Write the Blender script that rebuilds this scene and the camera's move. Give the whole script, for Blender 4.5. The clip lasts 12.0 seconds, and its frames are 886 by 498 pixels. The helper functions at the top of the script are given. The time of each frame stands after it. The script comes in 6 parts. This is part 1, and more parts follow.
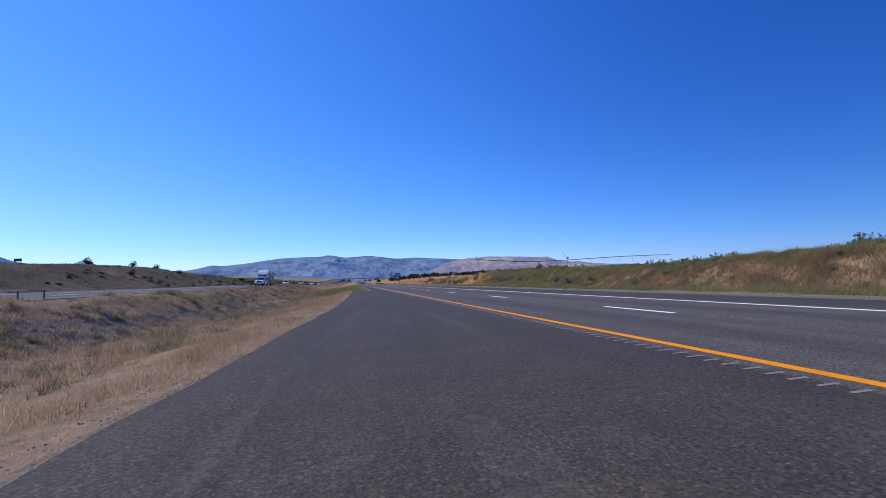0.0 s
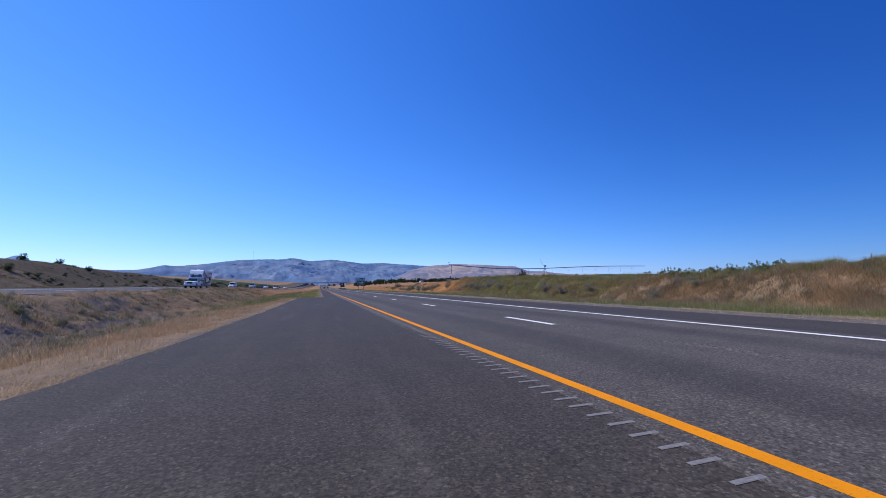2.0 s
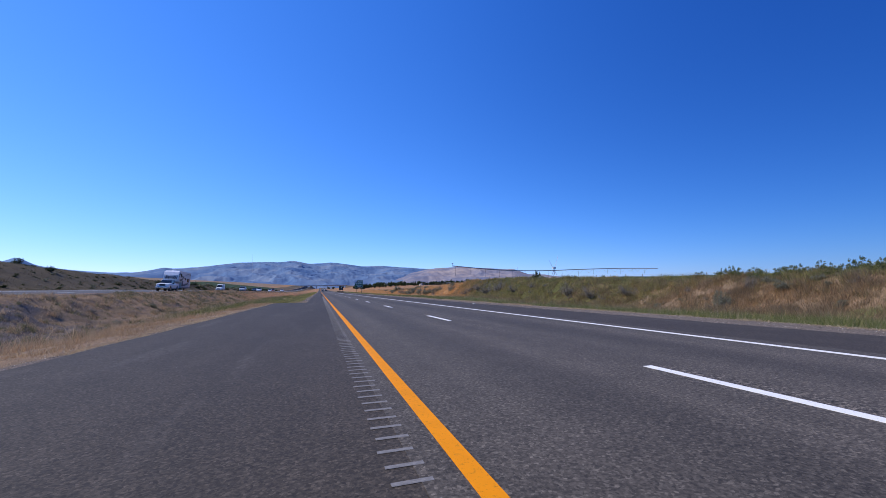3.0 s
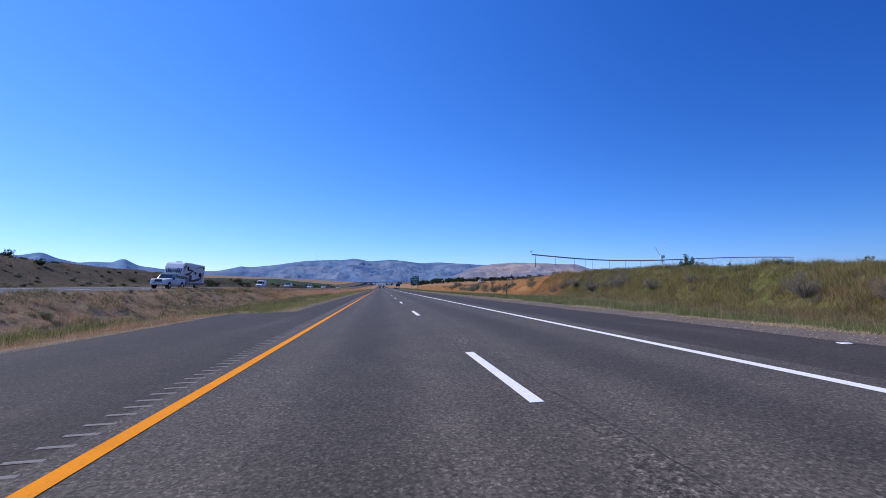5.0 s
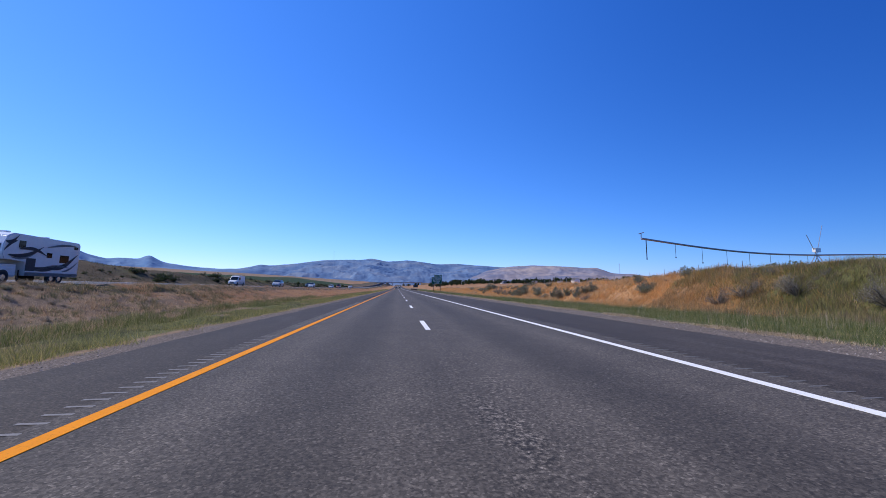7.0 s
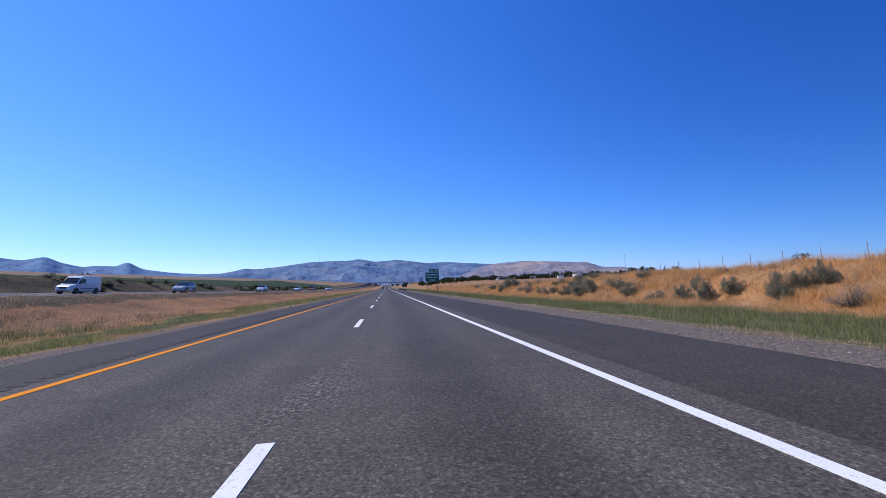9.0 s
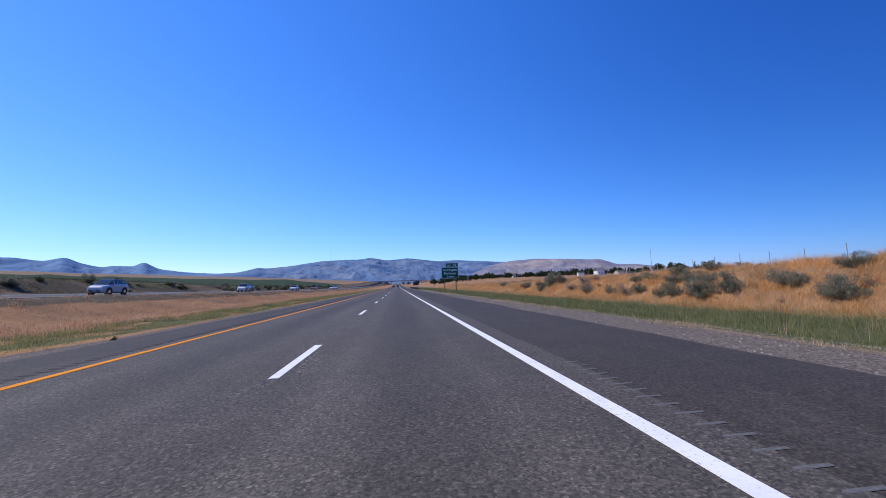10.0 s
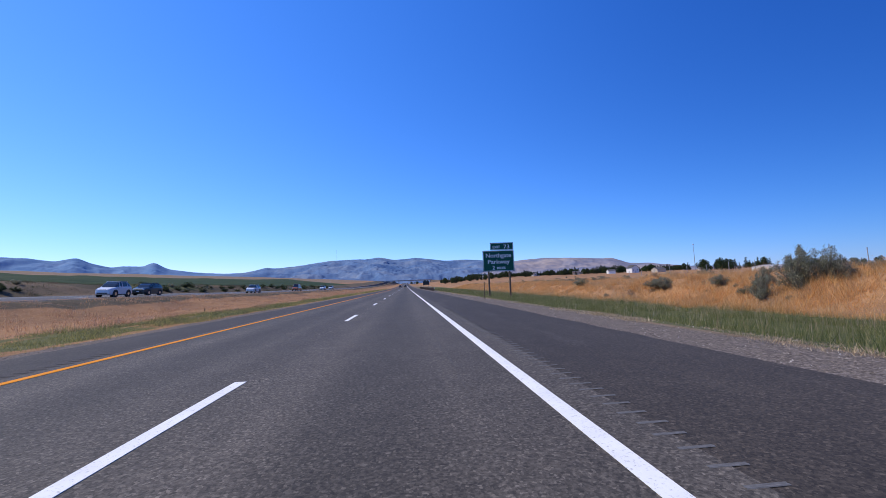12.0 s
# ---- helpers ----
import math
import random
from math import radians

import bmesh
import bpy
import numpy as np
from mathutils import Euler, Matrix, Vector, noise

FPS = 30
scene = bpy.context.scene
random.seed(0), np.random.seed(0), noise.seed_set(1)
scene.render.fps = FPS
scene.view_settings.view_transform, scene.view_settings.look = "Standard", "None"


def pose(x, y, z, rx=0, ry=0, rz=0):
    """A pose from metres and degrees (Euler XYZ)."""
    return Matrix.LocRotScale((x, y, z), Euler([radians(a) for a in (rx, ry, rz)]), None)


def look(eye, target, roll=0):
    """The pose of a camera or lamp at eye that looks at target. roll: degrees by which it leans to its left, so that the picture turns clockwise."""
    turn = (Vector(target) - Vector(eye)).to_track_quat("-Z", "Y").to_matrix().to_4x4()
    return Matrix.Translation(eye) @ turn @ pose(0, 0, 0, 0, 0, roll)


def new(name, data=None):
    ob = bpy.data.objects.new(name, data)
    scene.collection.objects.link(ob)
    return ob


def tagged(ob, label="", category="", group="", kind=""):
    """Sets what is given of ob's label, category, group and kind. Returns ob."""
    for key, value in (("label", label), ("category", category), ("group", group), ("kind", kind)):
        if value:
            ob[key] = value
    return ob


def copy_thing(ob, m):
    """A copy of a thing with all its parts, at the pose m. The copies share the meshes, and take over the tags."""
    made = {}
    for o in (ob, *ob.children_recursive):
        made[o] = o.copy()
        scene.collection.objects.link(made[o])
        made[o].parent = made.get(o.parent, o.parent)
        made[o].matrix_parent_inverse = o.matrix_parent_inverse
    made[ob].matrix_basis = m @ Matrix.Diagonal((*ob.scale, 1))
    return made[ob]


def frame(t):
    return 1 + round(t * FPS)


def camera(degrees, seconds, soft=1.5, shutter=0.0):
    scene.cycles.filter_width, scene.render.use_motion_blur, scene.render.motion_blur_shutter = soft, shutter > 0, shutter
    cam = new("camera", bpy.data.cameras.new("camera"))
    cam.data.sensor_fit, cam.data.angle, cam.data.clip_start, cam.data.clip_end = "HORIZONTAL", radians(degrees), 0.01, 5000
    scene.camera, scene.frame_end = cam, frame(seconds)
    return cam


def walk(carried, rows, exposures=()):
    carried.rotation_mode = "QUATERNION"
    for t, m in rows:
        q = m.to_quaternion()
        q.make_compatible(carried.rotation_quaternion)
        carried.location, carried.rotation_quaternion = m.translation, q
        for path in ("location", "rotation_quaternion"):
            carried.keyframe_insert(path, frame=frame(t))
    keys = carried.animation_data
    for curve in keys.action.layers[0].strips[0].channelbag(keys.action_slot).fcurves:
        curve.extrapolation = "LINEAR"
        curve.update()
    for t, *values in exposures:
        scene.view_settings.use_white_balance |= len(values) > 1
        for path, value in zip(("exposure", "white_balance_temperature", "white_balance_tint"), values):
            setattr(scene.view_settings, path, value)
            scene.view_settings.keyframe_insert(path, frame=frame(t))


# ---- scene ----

# ---- camera and its walk ----
# seconds, place across and along the road, yaw, pitch, roll
EYE_HEIGHT = 1.19
PATH = [
    (0.0, -8.582, -24.356, -12.94, 4.57, 2.48),
    (0.5, -8.280, -22.210, -13.95, 4.85, 2.18),
    (1.0, -7.919, -19.667, -15.19, 4.87, 1.72),
    (1.5, -7.241, -16.743, -16.30, 5.19, 1.43),
    (2.0, -6.519, -12.919, -17.76, 5.43, 1.10),
    (2.5, -5.577, -9.047, -18.03, 5.53, 0.53),
    (3.0, -4.630, -4.662, -17.73, 5.89, 1.00),
    (5.0, -1.564, 17.510, -9.33, 5.49, 1.18),
    (5.5, -1.238, 24.272, -7.48, 5.57, 0.48),
    (6.0, -1.090, 31.152, -6.78, 5.59, 0.53),
    (6.5, -1.024, 38.713, -6.59, 5.63, 0.13),
    (7.0, -0.887, 46.802, -6.75, 5.76, 0.07),
    (9.0, 0.960, 81.992, -8.51, 5.51, 1.89),
    (9.5, 1.428, 91.542, -7.69, 5.44, 2.07),
    (10.0, 1.719, 101.024, -6.87, 5.32, 2.13),
    (10.5, 1.935, 110.895, -6.72, 5.31, 2.09),
    (11.0, 2.094, 121.270, -6.30, 5.55, 2.02),
    (11.5, 2.218, 131.152, -5.94, 5.33, 2.29),
    (12.0, 2.233, 140.754, -5.68, 5.33, 2.22),
]
cam = camera(98.0, 12.0, soft=0.55, shutter=0.0)
walk(cam, [(t, pose(x, y, EYE_HEIGHT, 90 + pitch, 0, yaw) @ pose(0, 0, 0, 0, 0, -roll))
           for t, x, y, yaw, pitch, roll in PATH],
     exposures=[(0.0, 0.0), (12.0, 0.0)])

# ---- world, sun ----
SUN_ELEVATION = radians(48)
SUN_AZIMUTH = radians(-82)     # clockwise from the way ahead (+y); the sun stands to the left
world = bpy.data.worlds.new("sky")
scene.world = world
world.use_nodes = True
wn = world.node_tree.nodes
sky = wn.new("ShaderNodeTexSky")
sky.sky_type = "NISHITA"
sky.sun_disc = False
sky.sun_elevation = SUN_ELEVATION
sky.sun_rotation = SUN_AZIMUTH
sky.altitude = 1400
sky.air_density = 1.0
sky.dust_density = 0.5
sky.ozone_density = 3.0
dim = wn.new("ShaderNodeMixRGB")
dim.blend_type = "MULTIPLY"
dim.inputs[0].default_value = 1.0
dim.inputs[2].default_value = (0.213, 0.213, 0.213, 1)
wl = world.node_tree.links
wl.new(sky.outputs["Color"], dim.inputs[1])
split = wn.new("ShaderNodeSeparateColor")
join = wn.new("ShaderNodeCombineColor")
# the clear sky is paler on the sun's side and deepest away from it
toward_sun = wn.new("ShaderNodeVectorMath")
toward_sun.operation = "DOT_PRODUCT"
toward_sun.inputs[1].default_value = (math.sin(SUN_AZIMUTH), math.cos(SUN_AZIMUTH), 0)
wl.new(wn.new("ShaderNodeTexCoord").outputs["Generated"], toward_sun.inputs[0])
side = wn.new("ShaderNodeMapRange")
side.inputs["From Min"].default_value = -1.0
wl.new(toward_sun.outputs["Value"], side.inputs["Value"])
glow = wn.new("ShaderNodeValToRGB")
glow.color_ramp.interpolation = "B_SPLINE"
for k, (place, level) in enumerate(((0.0, 0.14), (0.22, 0.37), (0.44, 0.60), (0.72, 0.66), (1.0, 0.60))):
    stop = glow.color_ramp.elements[k] if k < 2 else glow.color_ramp.elements.new(place)
    stop.position, stop.color = place, (level, level, level, 1)
wl.new(side.outputs["Result"], glow.inputs["Fac"])
clear = wn.new("ShaderNodeMixRGB")
clear.blend_type = "MULTIPLY"
clear.inputs[0].default_value = 1.0
wl.new(dim.outputs["Color"], clear.inputs[1])
wl.new(glow.outputs["Color"], clear.inputs[2])
wl.new(clear.outputs["Color"], split.inputs[0])
# the deep, clear blue of high dry country: red falls off fast towards the zenith
for band, power, gain in (("Red", 1.42, 1.02), ("Green", 1.0, 1.03), ("Blue", 0.72, 1.60)):
    bend = wn.new("ShaderNodeMath")
    bend.operation = "POWER"
    bend.inputs[1].default_value = power
    lift = wn.new("ShaderNodeMath")
    lift.operation = "MULTIPLY"
    lift.inputs[1].default_value = gain
    wl.new(split.outputs[band], bend.inputs[0])
    wl.new(bend.outputs[0], lift.inputs[0])
    wl.new(lift.outputs[0], join.inputs[band])
wl.new(join.outputs[0], wn["Background"].inputs["Color"])
wn["Background"].inputs["Strength"].default_value = 1.0

sun = new("sun", bpy.data.lights.new("sun", "SUN"))
sun.data.energy = 4.1
sun.data.angle = radians(0.53)
sun.data.color = (1.0, 0.90, 0.74)
toward = Vector((math.sin(SUN_AZIMUTH) * math.cos(SUN_ELEVATION), math.cos(SUN_AZIMUTH) * math.cos(SUN_ELEVATION), math.sin(SUN_ELEVATION)))
sun.matrix_world = look((0, 0, 0), -toward)

rng = np.random.default_rng(7)

# ---- materials ----


def material(name, rough=0.7, metal=0.0, spec=0.5):
    m = bpy.data.materials.new(name)
    m.use_nodes = True
    b = m.node_tree.nodes["Principled BSDF"]
    b.inputs["Roughness"].default_value = rough
    b.inputs["Metallic"].default_value = metal
    b.inputs["Specular IOR Level"].default_value = spec
    return m, m.node_tree.nodes, m.node_tree.links, b


def noise_node(n, l, scale, detail=4.0, rough=0.6, vec=None, stretch=None):
    tex = n.new("ShaderNodeTexNoise")
    tex.inputs["Scale"].default_value = scale
    tex.inputs["Detail"].default_value = detail
    tex.inputs["Roughness"].default_value = rough
    if vec is None:
        vec = n.new("ShaderNodeTexCoord").outputs["Object"]
    if stretch:
        mp = n.new("ShaderNodeMapping")
        mp.inputs["Scale"].default_value = stretch
        l.new(vec, mp.inputs["Vector"])
        vec = mp.outputs["Vector"]
    l.new(vec, tex.inputs["Vector"])
    return tex.outputs["Fac"]


def ramp(n, l, fac, stops):
    r = n.new("ShaderNodeValToRGB")
    e = r.color_ramp.elements
    while len(e) < len(stops):
        e.new(0.5)
    for el, (p, c) in zip(e, stops):
        el.position = p
        el.color = (*c, 1)
    l.new(fac, r.inputs["Fac"])
    return r.outputs["Color"]


def mix(n, l, fac, a, b, kind="MIX"):
    m = n.new("ShaderNodeMix")
    m.data_type = "RGBA"
    m.blend_type = kind
    for sock, v in ((m.inputs[0], fac), (m.inputs[6], a), (m.inputs[7], b)):
        if hasattr(v, "is_linked"):
            l.new(v, sock)
        elif isinstance(v, (int, float)):
            sock.default_value = v
        else:
            sock.default_value = (*v, 1)
    return m.outputs[2]


def bump(n, l, b, height, strength, distance):
    k = n.new("ShaderNodeBump")
    k.inputs["Strength"].default_value = strength
    k.inputs["Distance"].default_value = distance
    l.new(height, k.inputs["Height"])
    l.new(k.outputs["Normal"], b.inputs["Normal"])


def plain(name, color, rough=0.6, metal=0.0, vary=0.12, scale=8.0, spec=0.5):
    """A surface of one colour with soft stains and a fine grain."""
    m, n, l, b = material(name, rough, metal, spec)
    f = noise_node(n, l, scale)
    dark = tuple(c * (1 - vary) for c in color)
    lite = tuple(min(1, c * (1 + vary)) for c in color)
    l.new(ramp(n, l, f, [(0.3, dark), (0.7, lite)]), b.inputs["Base Color"])
    return m


def math_node(n, l, kind, a, b=None):
    m = n.new("ShaderNodeMath")
    m.operation = kind
    for sock, v in zip(m.inputs, (a, b)):
        if v is None:
            continue
        if hasattr(v, "is_linked"):
            l.new(v, sock)
        else:
            sock.default_value = v
    return m.outputs[0]


def asphalt(name, low, high, tracks=0.0, dust=0.0):
    """Chip-sealed asphalt: single stones, long stains, an oily lane centre between paler wheel tracks, a ravelled joint."""
    m, n, l, b = material(name, 0.84, 0.0, 0.35)
    place = n.new("ShaderNodeTexCoord").outputs["Object"]
    chip = n.new("ShaderNodeTexVoronoi")
    chip.inputs["Scale"].default_value = 52.0
    l.new(place, chip.inputs["Vector"])
    tone = n.new("ShaderNodeSeparateColor")
    l.new(chip.outputs["Color"], tone.inputs[0])
    fine = noise_node(n, l, 24.0, 4.0, 0.75)
    patch = noise_node(n, l, 1.3, 5.0, 0.7)
    broad = noise_node(n, l, 0.55, 5.0, 0.65, stretch=(1.0, 0.10, 1.0))
    col = ramp(n, l, fine, [(0.34, low), (0.66, high)])
    col = mix(n, l, 0.9, col, ramp(n, l, tone.outputs[0], [(0.0, (0.45,) * 3), (0.6, (0.95,) * 3), (0.88, (1.2,) * 3), (1.0, (1.9,) * 3)]), "MULTIPLY")
    col = mix(n, l, 0.6, col, ramp(n, l, patch, [(0.34, (0.80,) * 3), (0.66, (1.16,) * 3)]), "MULTIPLY")
    col = mix(n, l, 0.6, col, ramp(n, l, broad, [(0.3, (0.66,) * 3), (0.7, (1.22,) * 3)]), "MULTIPLY")
    if tracks:
        xyz = n.new("ShaderNodeSeparateXYZ")
        l.new(place, xyz.inputs[0])
        wave = math_node(n, l, "COSINE", math_node(n, l, "MULTIPLY", xyz.outputs["X"], 2 * math.pi / 3.66))
        across = math_node(n, l, "MULTIPLY_ADD", wave, 0.5)
        across.node.inputs[2].default_value = 0.5
        wear = ramp(n, l, across, [(0.0, (0.72,) * 3), (0.2, (0.86,) * 3), (0.5, (1.10,) * 3), (0.8, (1.0,) * 3), (1.0, (0.95,) * 3)])
        col = mix(n, l, tracks, col, wear, "MULTIPLY")
        # the joint between the lanes, where stones have come loose here and there
        off = math_node(n, l, "ABSOLUTE", math_node(n, l, "ADD", xyz.outputs["X"], -0.12))
        loose = math_node(n, l, "MULTIPLY", ramp(n, l, off, [(0.12, (1,) * 3), (0.5, (0,) * 3)]),
                          ramp(n, l, noise_node(n, l, 0.7, 4.0, 0.7, stretch=(1.0, 0.35, 1.0)), [(0.46, (0,) * 3), (0.6, (1,) * 3)]))
        pits = ramp(n, l, noise_node(n, l, 15.0, 3.0, 0.8), [(0.40, (0.25,) * 3), (0.5, (0.95,) * 3), (0.6, (2.6,) * 3)])
        col = mix(n, l, loose, col, mix(n, l, 1.0, col, pits, "MULTIPLY"))
    if dust:
        streak = ramp(n, l, noise_node(n, l, 0.8, 4.0, 0.6, stretch=(1.0, 0.13, 1.0)), [(0.56, (0,) * 3), (0.74, (1,) * 3)])
        grit = math_node(n, l, "MULTIPLY", streak, ramp(n, l, noise_node(n, l, 9.0, 4.0, 0.8), [(0.42, (0,) * 3), (0.68, (dust,) * 3)]))
        col = mix(n, l, grit, col, (0.19, 0.165, 0.14))
    l.new(col, b.inputs["Base Color"])
    bump(n, l, b, tone.outputs[0], 0.35, 0.004)
    return m


ASPHALT = asphalt("lane_asphalt", (0.056, 0.0465, 0.036), (0.138, 0.117, 0.092), 0.9)
ASPHALT_DARK = asphalt("shoulder_asphalt", (0.037, 0.0293, 0.0213), (0.081, 0.0645, 0.0475), 0.0, 0.7)
ASPHALT_FAR = asphalt("far_asphalt", (0.075, 0.07, 0.064), (0.14, 0.13, 0.118), 0.5)


def paint(name, color, worn):
    m, n, l, b = material(name, 0.75, 0.0, 0.15)
    f = noise_node(n, l, 30.0, 5.0, 0.75)
    g = noise_node(n, l, 2.2, 4.0)
    c = ramp(n, l, f, [(0.3, worn), (0.44, color)])
    l.new(mix(n, l, 0.35, c, ramp(n, l, g, [(0.35, (0.75,) * 3), (0.6, (1.0,) * 3)]), "MULTIPLY"), b.inputs["Base Color"])
    bump(n, l, b, f, 0.3, 0.004)
    return m


YELLOW = paint("yellow_line_paint", (0.82, 0.275, 0.002), (0.46, 0.17, 0.01))
WHITE = paint("white_line_paint", (0.80, 0.79, 0.76), (0.36, 0.35, 0.33))

# ground: dry soil, gravel, green ground, field, mixed by attributes of the sheet
GROUND, n, l, b = material("ground_soil", 0.95, 0.0, 0.1)
fine = noise_node(n, l, 3.2, 6.0, 0.7)
broad = noise_node(n, l, 0.12, 5.0, 0.6)
stone = noise_node(n, l, 26.0, 3.0, 0.8)
dull = mix(n, l, 0.5, ramp(n, l, fine, [(0.3, (0.095, 0.070, 0.046)), (0.7, (0.37, 0.275, 0.18))]),
           ramp(n, l, broad, [(0.35, (0.16, 0.115, 0.075)), (0.65, (0.31, 0.20, 0.12))]))
brush = mix(n, l, 0.5, ramp(n, l, fine, [(0.3, (0.05, 0.042, 0.028)), (0.7, (0.155, 0.12, 0.078))]),
            ramp(n, l, broad, [(0.35, (0.06, 0.055, 0.034)), (0.65, (0.15, 0.115, 0.072))]))
orange = mix(n, l, 0.6, ramp(n, l, fine, [(0.3, (0.17, 0.085, 0.042)), (0.7, (0.44, 0.255, 0.135))]),
          ramp(n, l, broad, [(0.35, (0.20, 0.12, 0.07)), (0.65, (0.44, 0.24, 0.105))]))
green = mix(n, l, 0.5, ramp(n, l, fine, [(0.3, (0.055, 0.07, 0.025)), (0.7, (0.17, 0.165, 0.06))]),
            ramp(n, l, broad, [(0.35, (0.07, 0.085, 0.03)), (0.65, (0.16, 0.14, 0.06))]))
gravel = ramp(n, l, stone, [(0.3, (0.055, 0.044, 0.036)), (0.5, (0.145, 0.118, 0.096)), (0.72, (0.36, 0.30, 0.25))])
crop = mix(n, l, 0.5, ramp(n, l, fine, [(0.3, (0.018, 0.034, 0.013)), (0.7, (0.055, 0.075, 0.03))]),
           ramp(n, l, noise_node(n, l, 0.05, 6.0, 0.7), [(0.38, (0.02, 0.04, 0.016)), (0.55, (0.045, 0.065, 0.026)), (0.68, (0.085, 0.085, 0.04))]))


def zone(name):
    a = n.new("ShaderNodeAttribute")
    a.attribute_name = name
    s = n.new("ShaderNodeMath")
    s.operation = "ADD"
    l.new(a.outputs["Fac"], s.inputs[0])
    d = n.new("ShaderNodeMath")
    d.operation = "MULTIPLY_ADD"
    d.inputs[1].default_value = 0.9
    d.inputs[2].default_value = -0.45
    l.new(fine, d.inputs[0])
    l.new(d.outputs[0], s.inputs[1])
    return ramp(n, l, s.outputs[0], [(0.38, (0, 0, 0)), (0.62, (1, 1, 1))])


col = mix(n, l, zone("orange"), dull, orange)
col = mix(n, l, zone("brush"), col, brush)
col = mix(n, l, zone("green"), col, green)
col = mix(n, l, zone("crop"), col, crop)
col = mix(n, l, zone("gravel"), col, gravel)
l.new(col, b.inputs["Base Color"])
bump(n, l, b, fine, 0.8, 0.12)


def blade_material(name, stops, gloss=0.6):
    """Grass and leaves: a colour for every blade."""
    m, n, l, b = material(name, gloss, 0.0, 0.2)
    g = n.new("ShaderNodeNewGeometry")
    patch = noise_node(n, l, 0.35, 4.0)
    c = ramp(n, l, g.outputs["Random Per Island"], stops)
    l.new(mix(n, l, 0.6, c, ramp(n, l, patch, [(0.34, (0.55, 0.58, 0.56)), (0.66, (1.3, 1.22, 1.14))]), "MULTIPLY"), b.inputs["Base Color"])
    t = n.new("ShaderNodeBsdfTranslucent")
    l.new(c, t.inputs["Color"])
    s = n.new("ShaderNodeMixShader")
    s.inputs[0].default_value = 0.45
    l.new(b.outputs[0], s.inputs[1])
    l.new(t.outputs[0], s.inputs[2])
    l.new(s.outputs[0], n["Material Output"].inputs["Surface"])
    return m


STRAW = blade_material("dry_grass", [(0.0, (0.48, 0.235, 0.075)), (0.4, (0.74, 0.40, 0.145)), (0.8, (0.86, 0.58, 0.27)), (1.0, (0.55, 0.33, 0.15))])
BROWN = blade_material("brown_dry_grass", [(0.0, (0.15, 0.10, 0.06)), (0.5, (0.28, 0.20, 0.12)), (0.85, (0.40, 0.29, 0.17)), (1.0, (0.20, 0.18, 0.09))])
BROWN_MEDIAN = blade_material("median_bunch_grass", [(0.0, (0.24, 0.16, 0.10)), (0.5, (0.48, 0.33, 0.20)), (0.85, (0.66, 0.49, 0.31)), (1.0, (0.36, 0.30, 0.16))])
RUSSET = blade_material("russet_dry_grass", [(0.0, (0.38, 0.20, 0.11)), (0.5, (0.58, 0.335, 0.19)), (0.85, (0.70, 0.46, 0.28)), (1.0, (0.42, 0.30, 0.16))])
STRAW_PALE = blade_material("pale_dry_grass", [(0.0, (0.34, 0.235, 0.135)), (0.5, (0.52, 0.385, 0.235)), (1.0, (0.68, 0.54, 0.37))])
RUST_STRAW = blade_material("rusty_dry_grass", [(0.0, (0.22, 0.12, 0.06)), (0.45, (0.45, 0.275, 0.14)), (0.8, (0.66, 0.45, 0.25)), (1.0, (0.30, 0.24, 0.12))])
GREEN = blade_material("roadside_grass", [(0.0, (0.07, 0.092, 0.024)), (0.45, (0.165, 0.185, 0.054)), (0.75, (0.28, 0.27, 0.10)), (1.0, (0.47, 0.385, 0.20))])
WEED_MEDIAN = blade_material("pale_olive_weeds", [(0.0, (0.15, 0.165, 0.05)), (0.5, (0.32, 0.295, 0.095)), (1.0, (0.55, 0.45, 0.19))])
WEED = blade_material("yellow_green_weeds", [(0.0, (0.14, 0.155, 0.048)), (0.5, (0.31, 0.295, 0.095)), (1.0, (0.58, 0.48, 0.19))])
OLIVE = blade_material("olive_weeds", [(0.0, (0.09, 0.095, 0.045)), (0.5, (0.17, 0.165, 0.085)), (1.0, (0.28, 0.25, 0.14))])
CROP = blade_material("crop_leaves", [(0.0, (0.065, 0.10, 0.03)), (0.6, (0.145, 0.175, 0.06)), (1.0, (0.28, 0.27, 0.11))])
SAGE = blade_material("sage_leaves", [(0.0, (0.095, 0.10, 0.066)), (0.5, (0.235, 0.24, 0.16)), (0.85, (0.38, 0.37, 0.26)), (1.0, (0.50, 0.46, 0.33))])
SLOPE_DRY = blade_material("slope_brush", [(0.0, (0.085, 0.06, 0.04)), (0.6, (0.16, 0.115, 0.075)), (1.0, (0.24, 0.18, 0.12))])
SLOPE_GREEN = blade_material("slope_weeds", [(0.0, (0.045, 0.055, 0.03)), (0.6, (0.085, 0.095, 0.05)), (1.0, (0.15, 0.15, 0.085))])
SAGE_DRY = blade_material("grey_twigs", [(0.0, (0.15, 0.13, 0.105)), (0.6, (0.30, 0.265, 0.215)), (1.0, (0.46, 0.415, 0.345))])
NEEDLE = blade_material("conifer_needles", [(0.0, (0.016, 0.026, 0.014)), (0.6, (0.034, 0.05, 0.024)), (1.0, (0.06, 0.075, 0.034))])
LEAF = blade_material("tree_leaves", [(0.0, (0.025, 0.042, 0.016)), (0.6, (0.05, 0.075, 0.026)), (1.0, (0.085, 0.11, 0.042))])
BARK = plain("bark", (0.11, 0.08, 0.06), 0.9, vary=0.35, scale=14)

# mountains: dry slopes, with distance haze mixed into their base colours


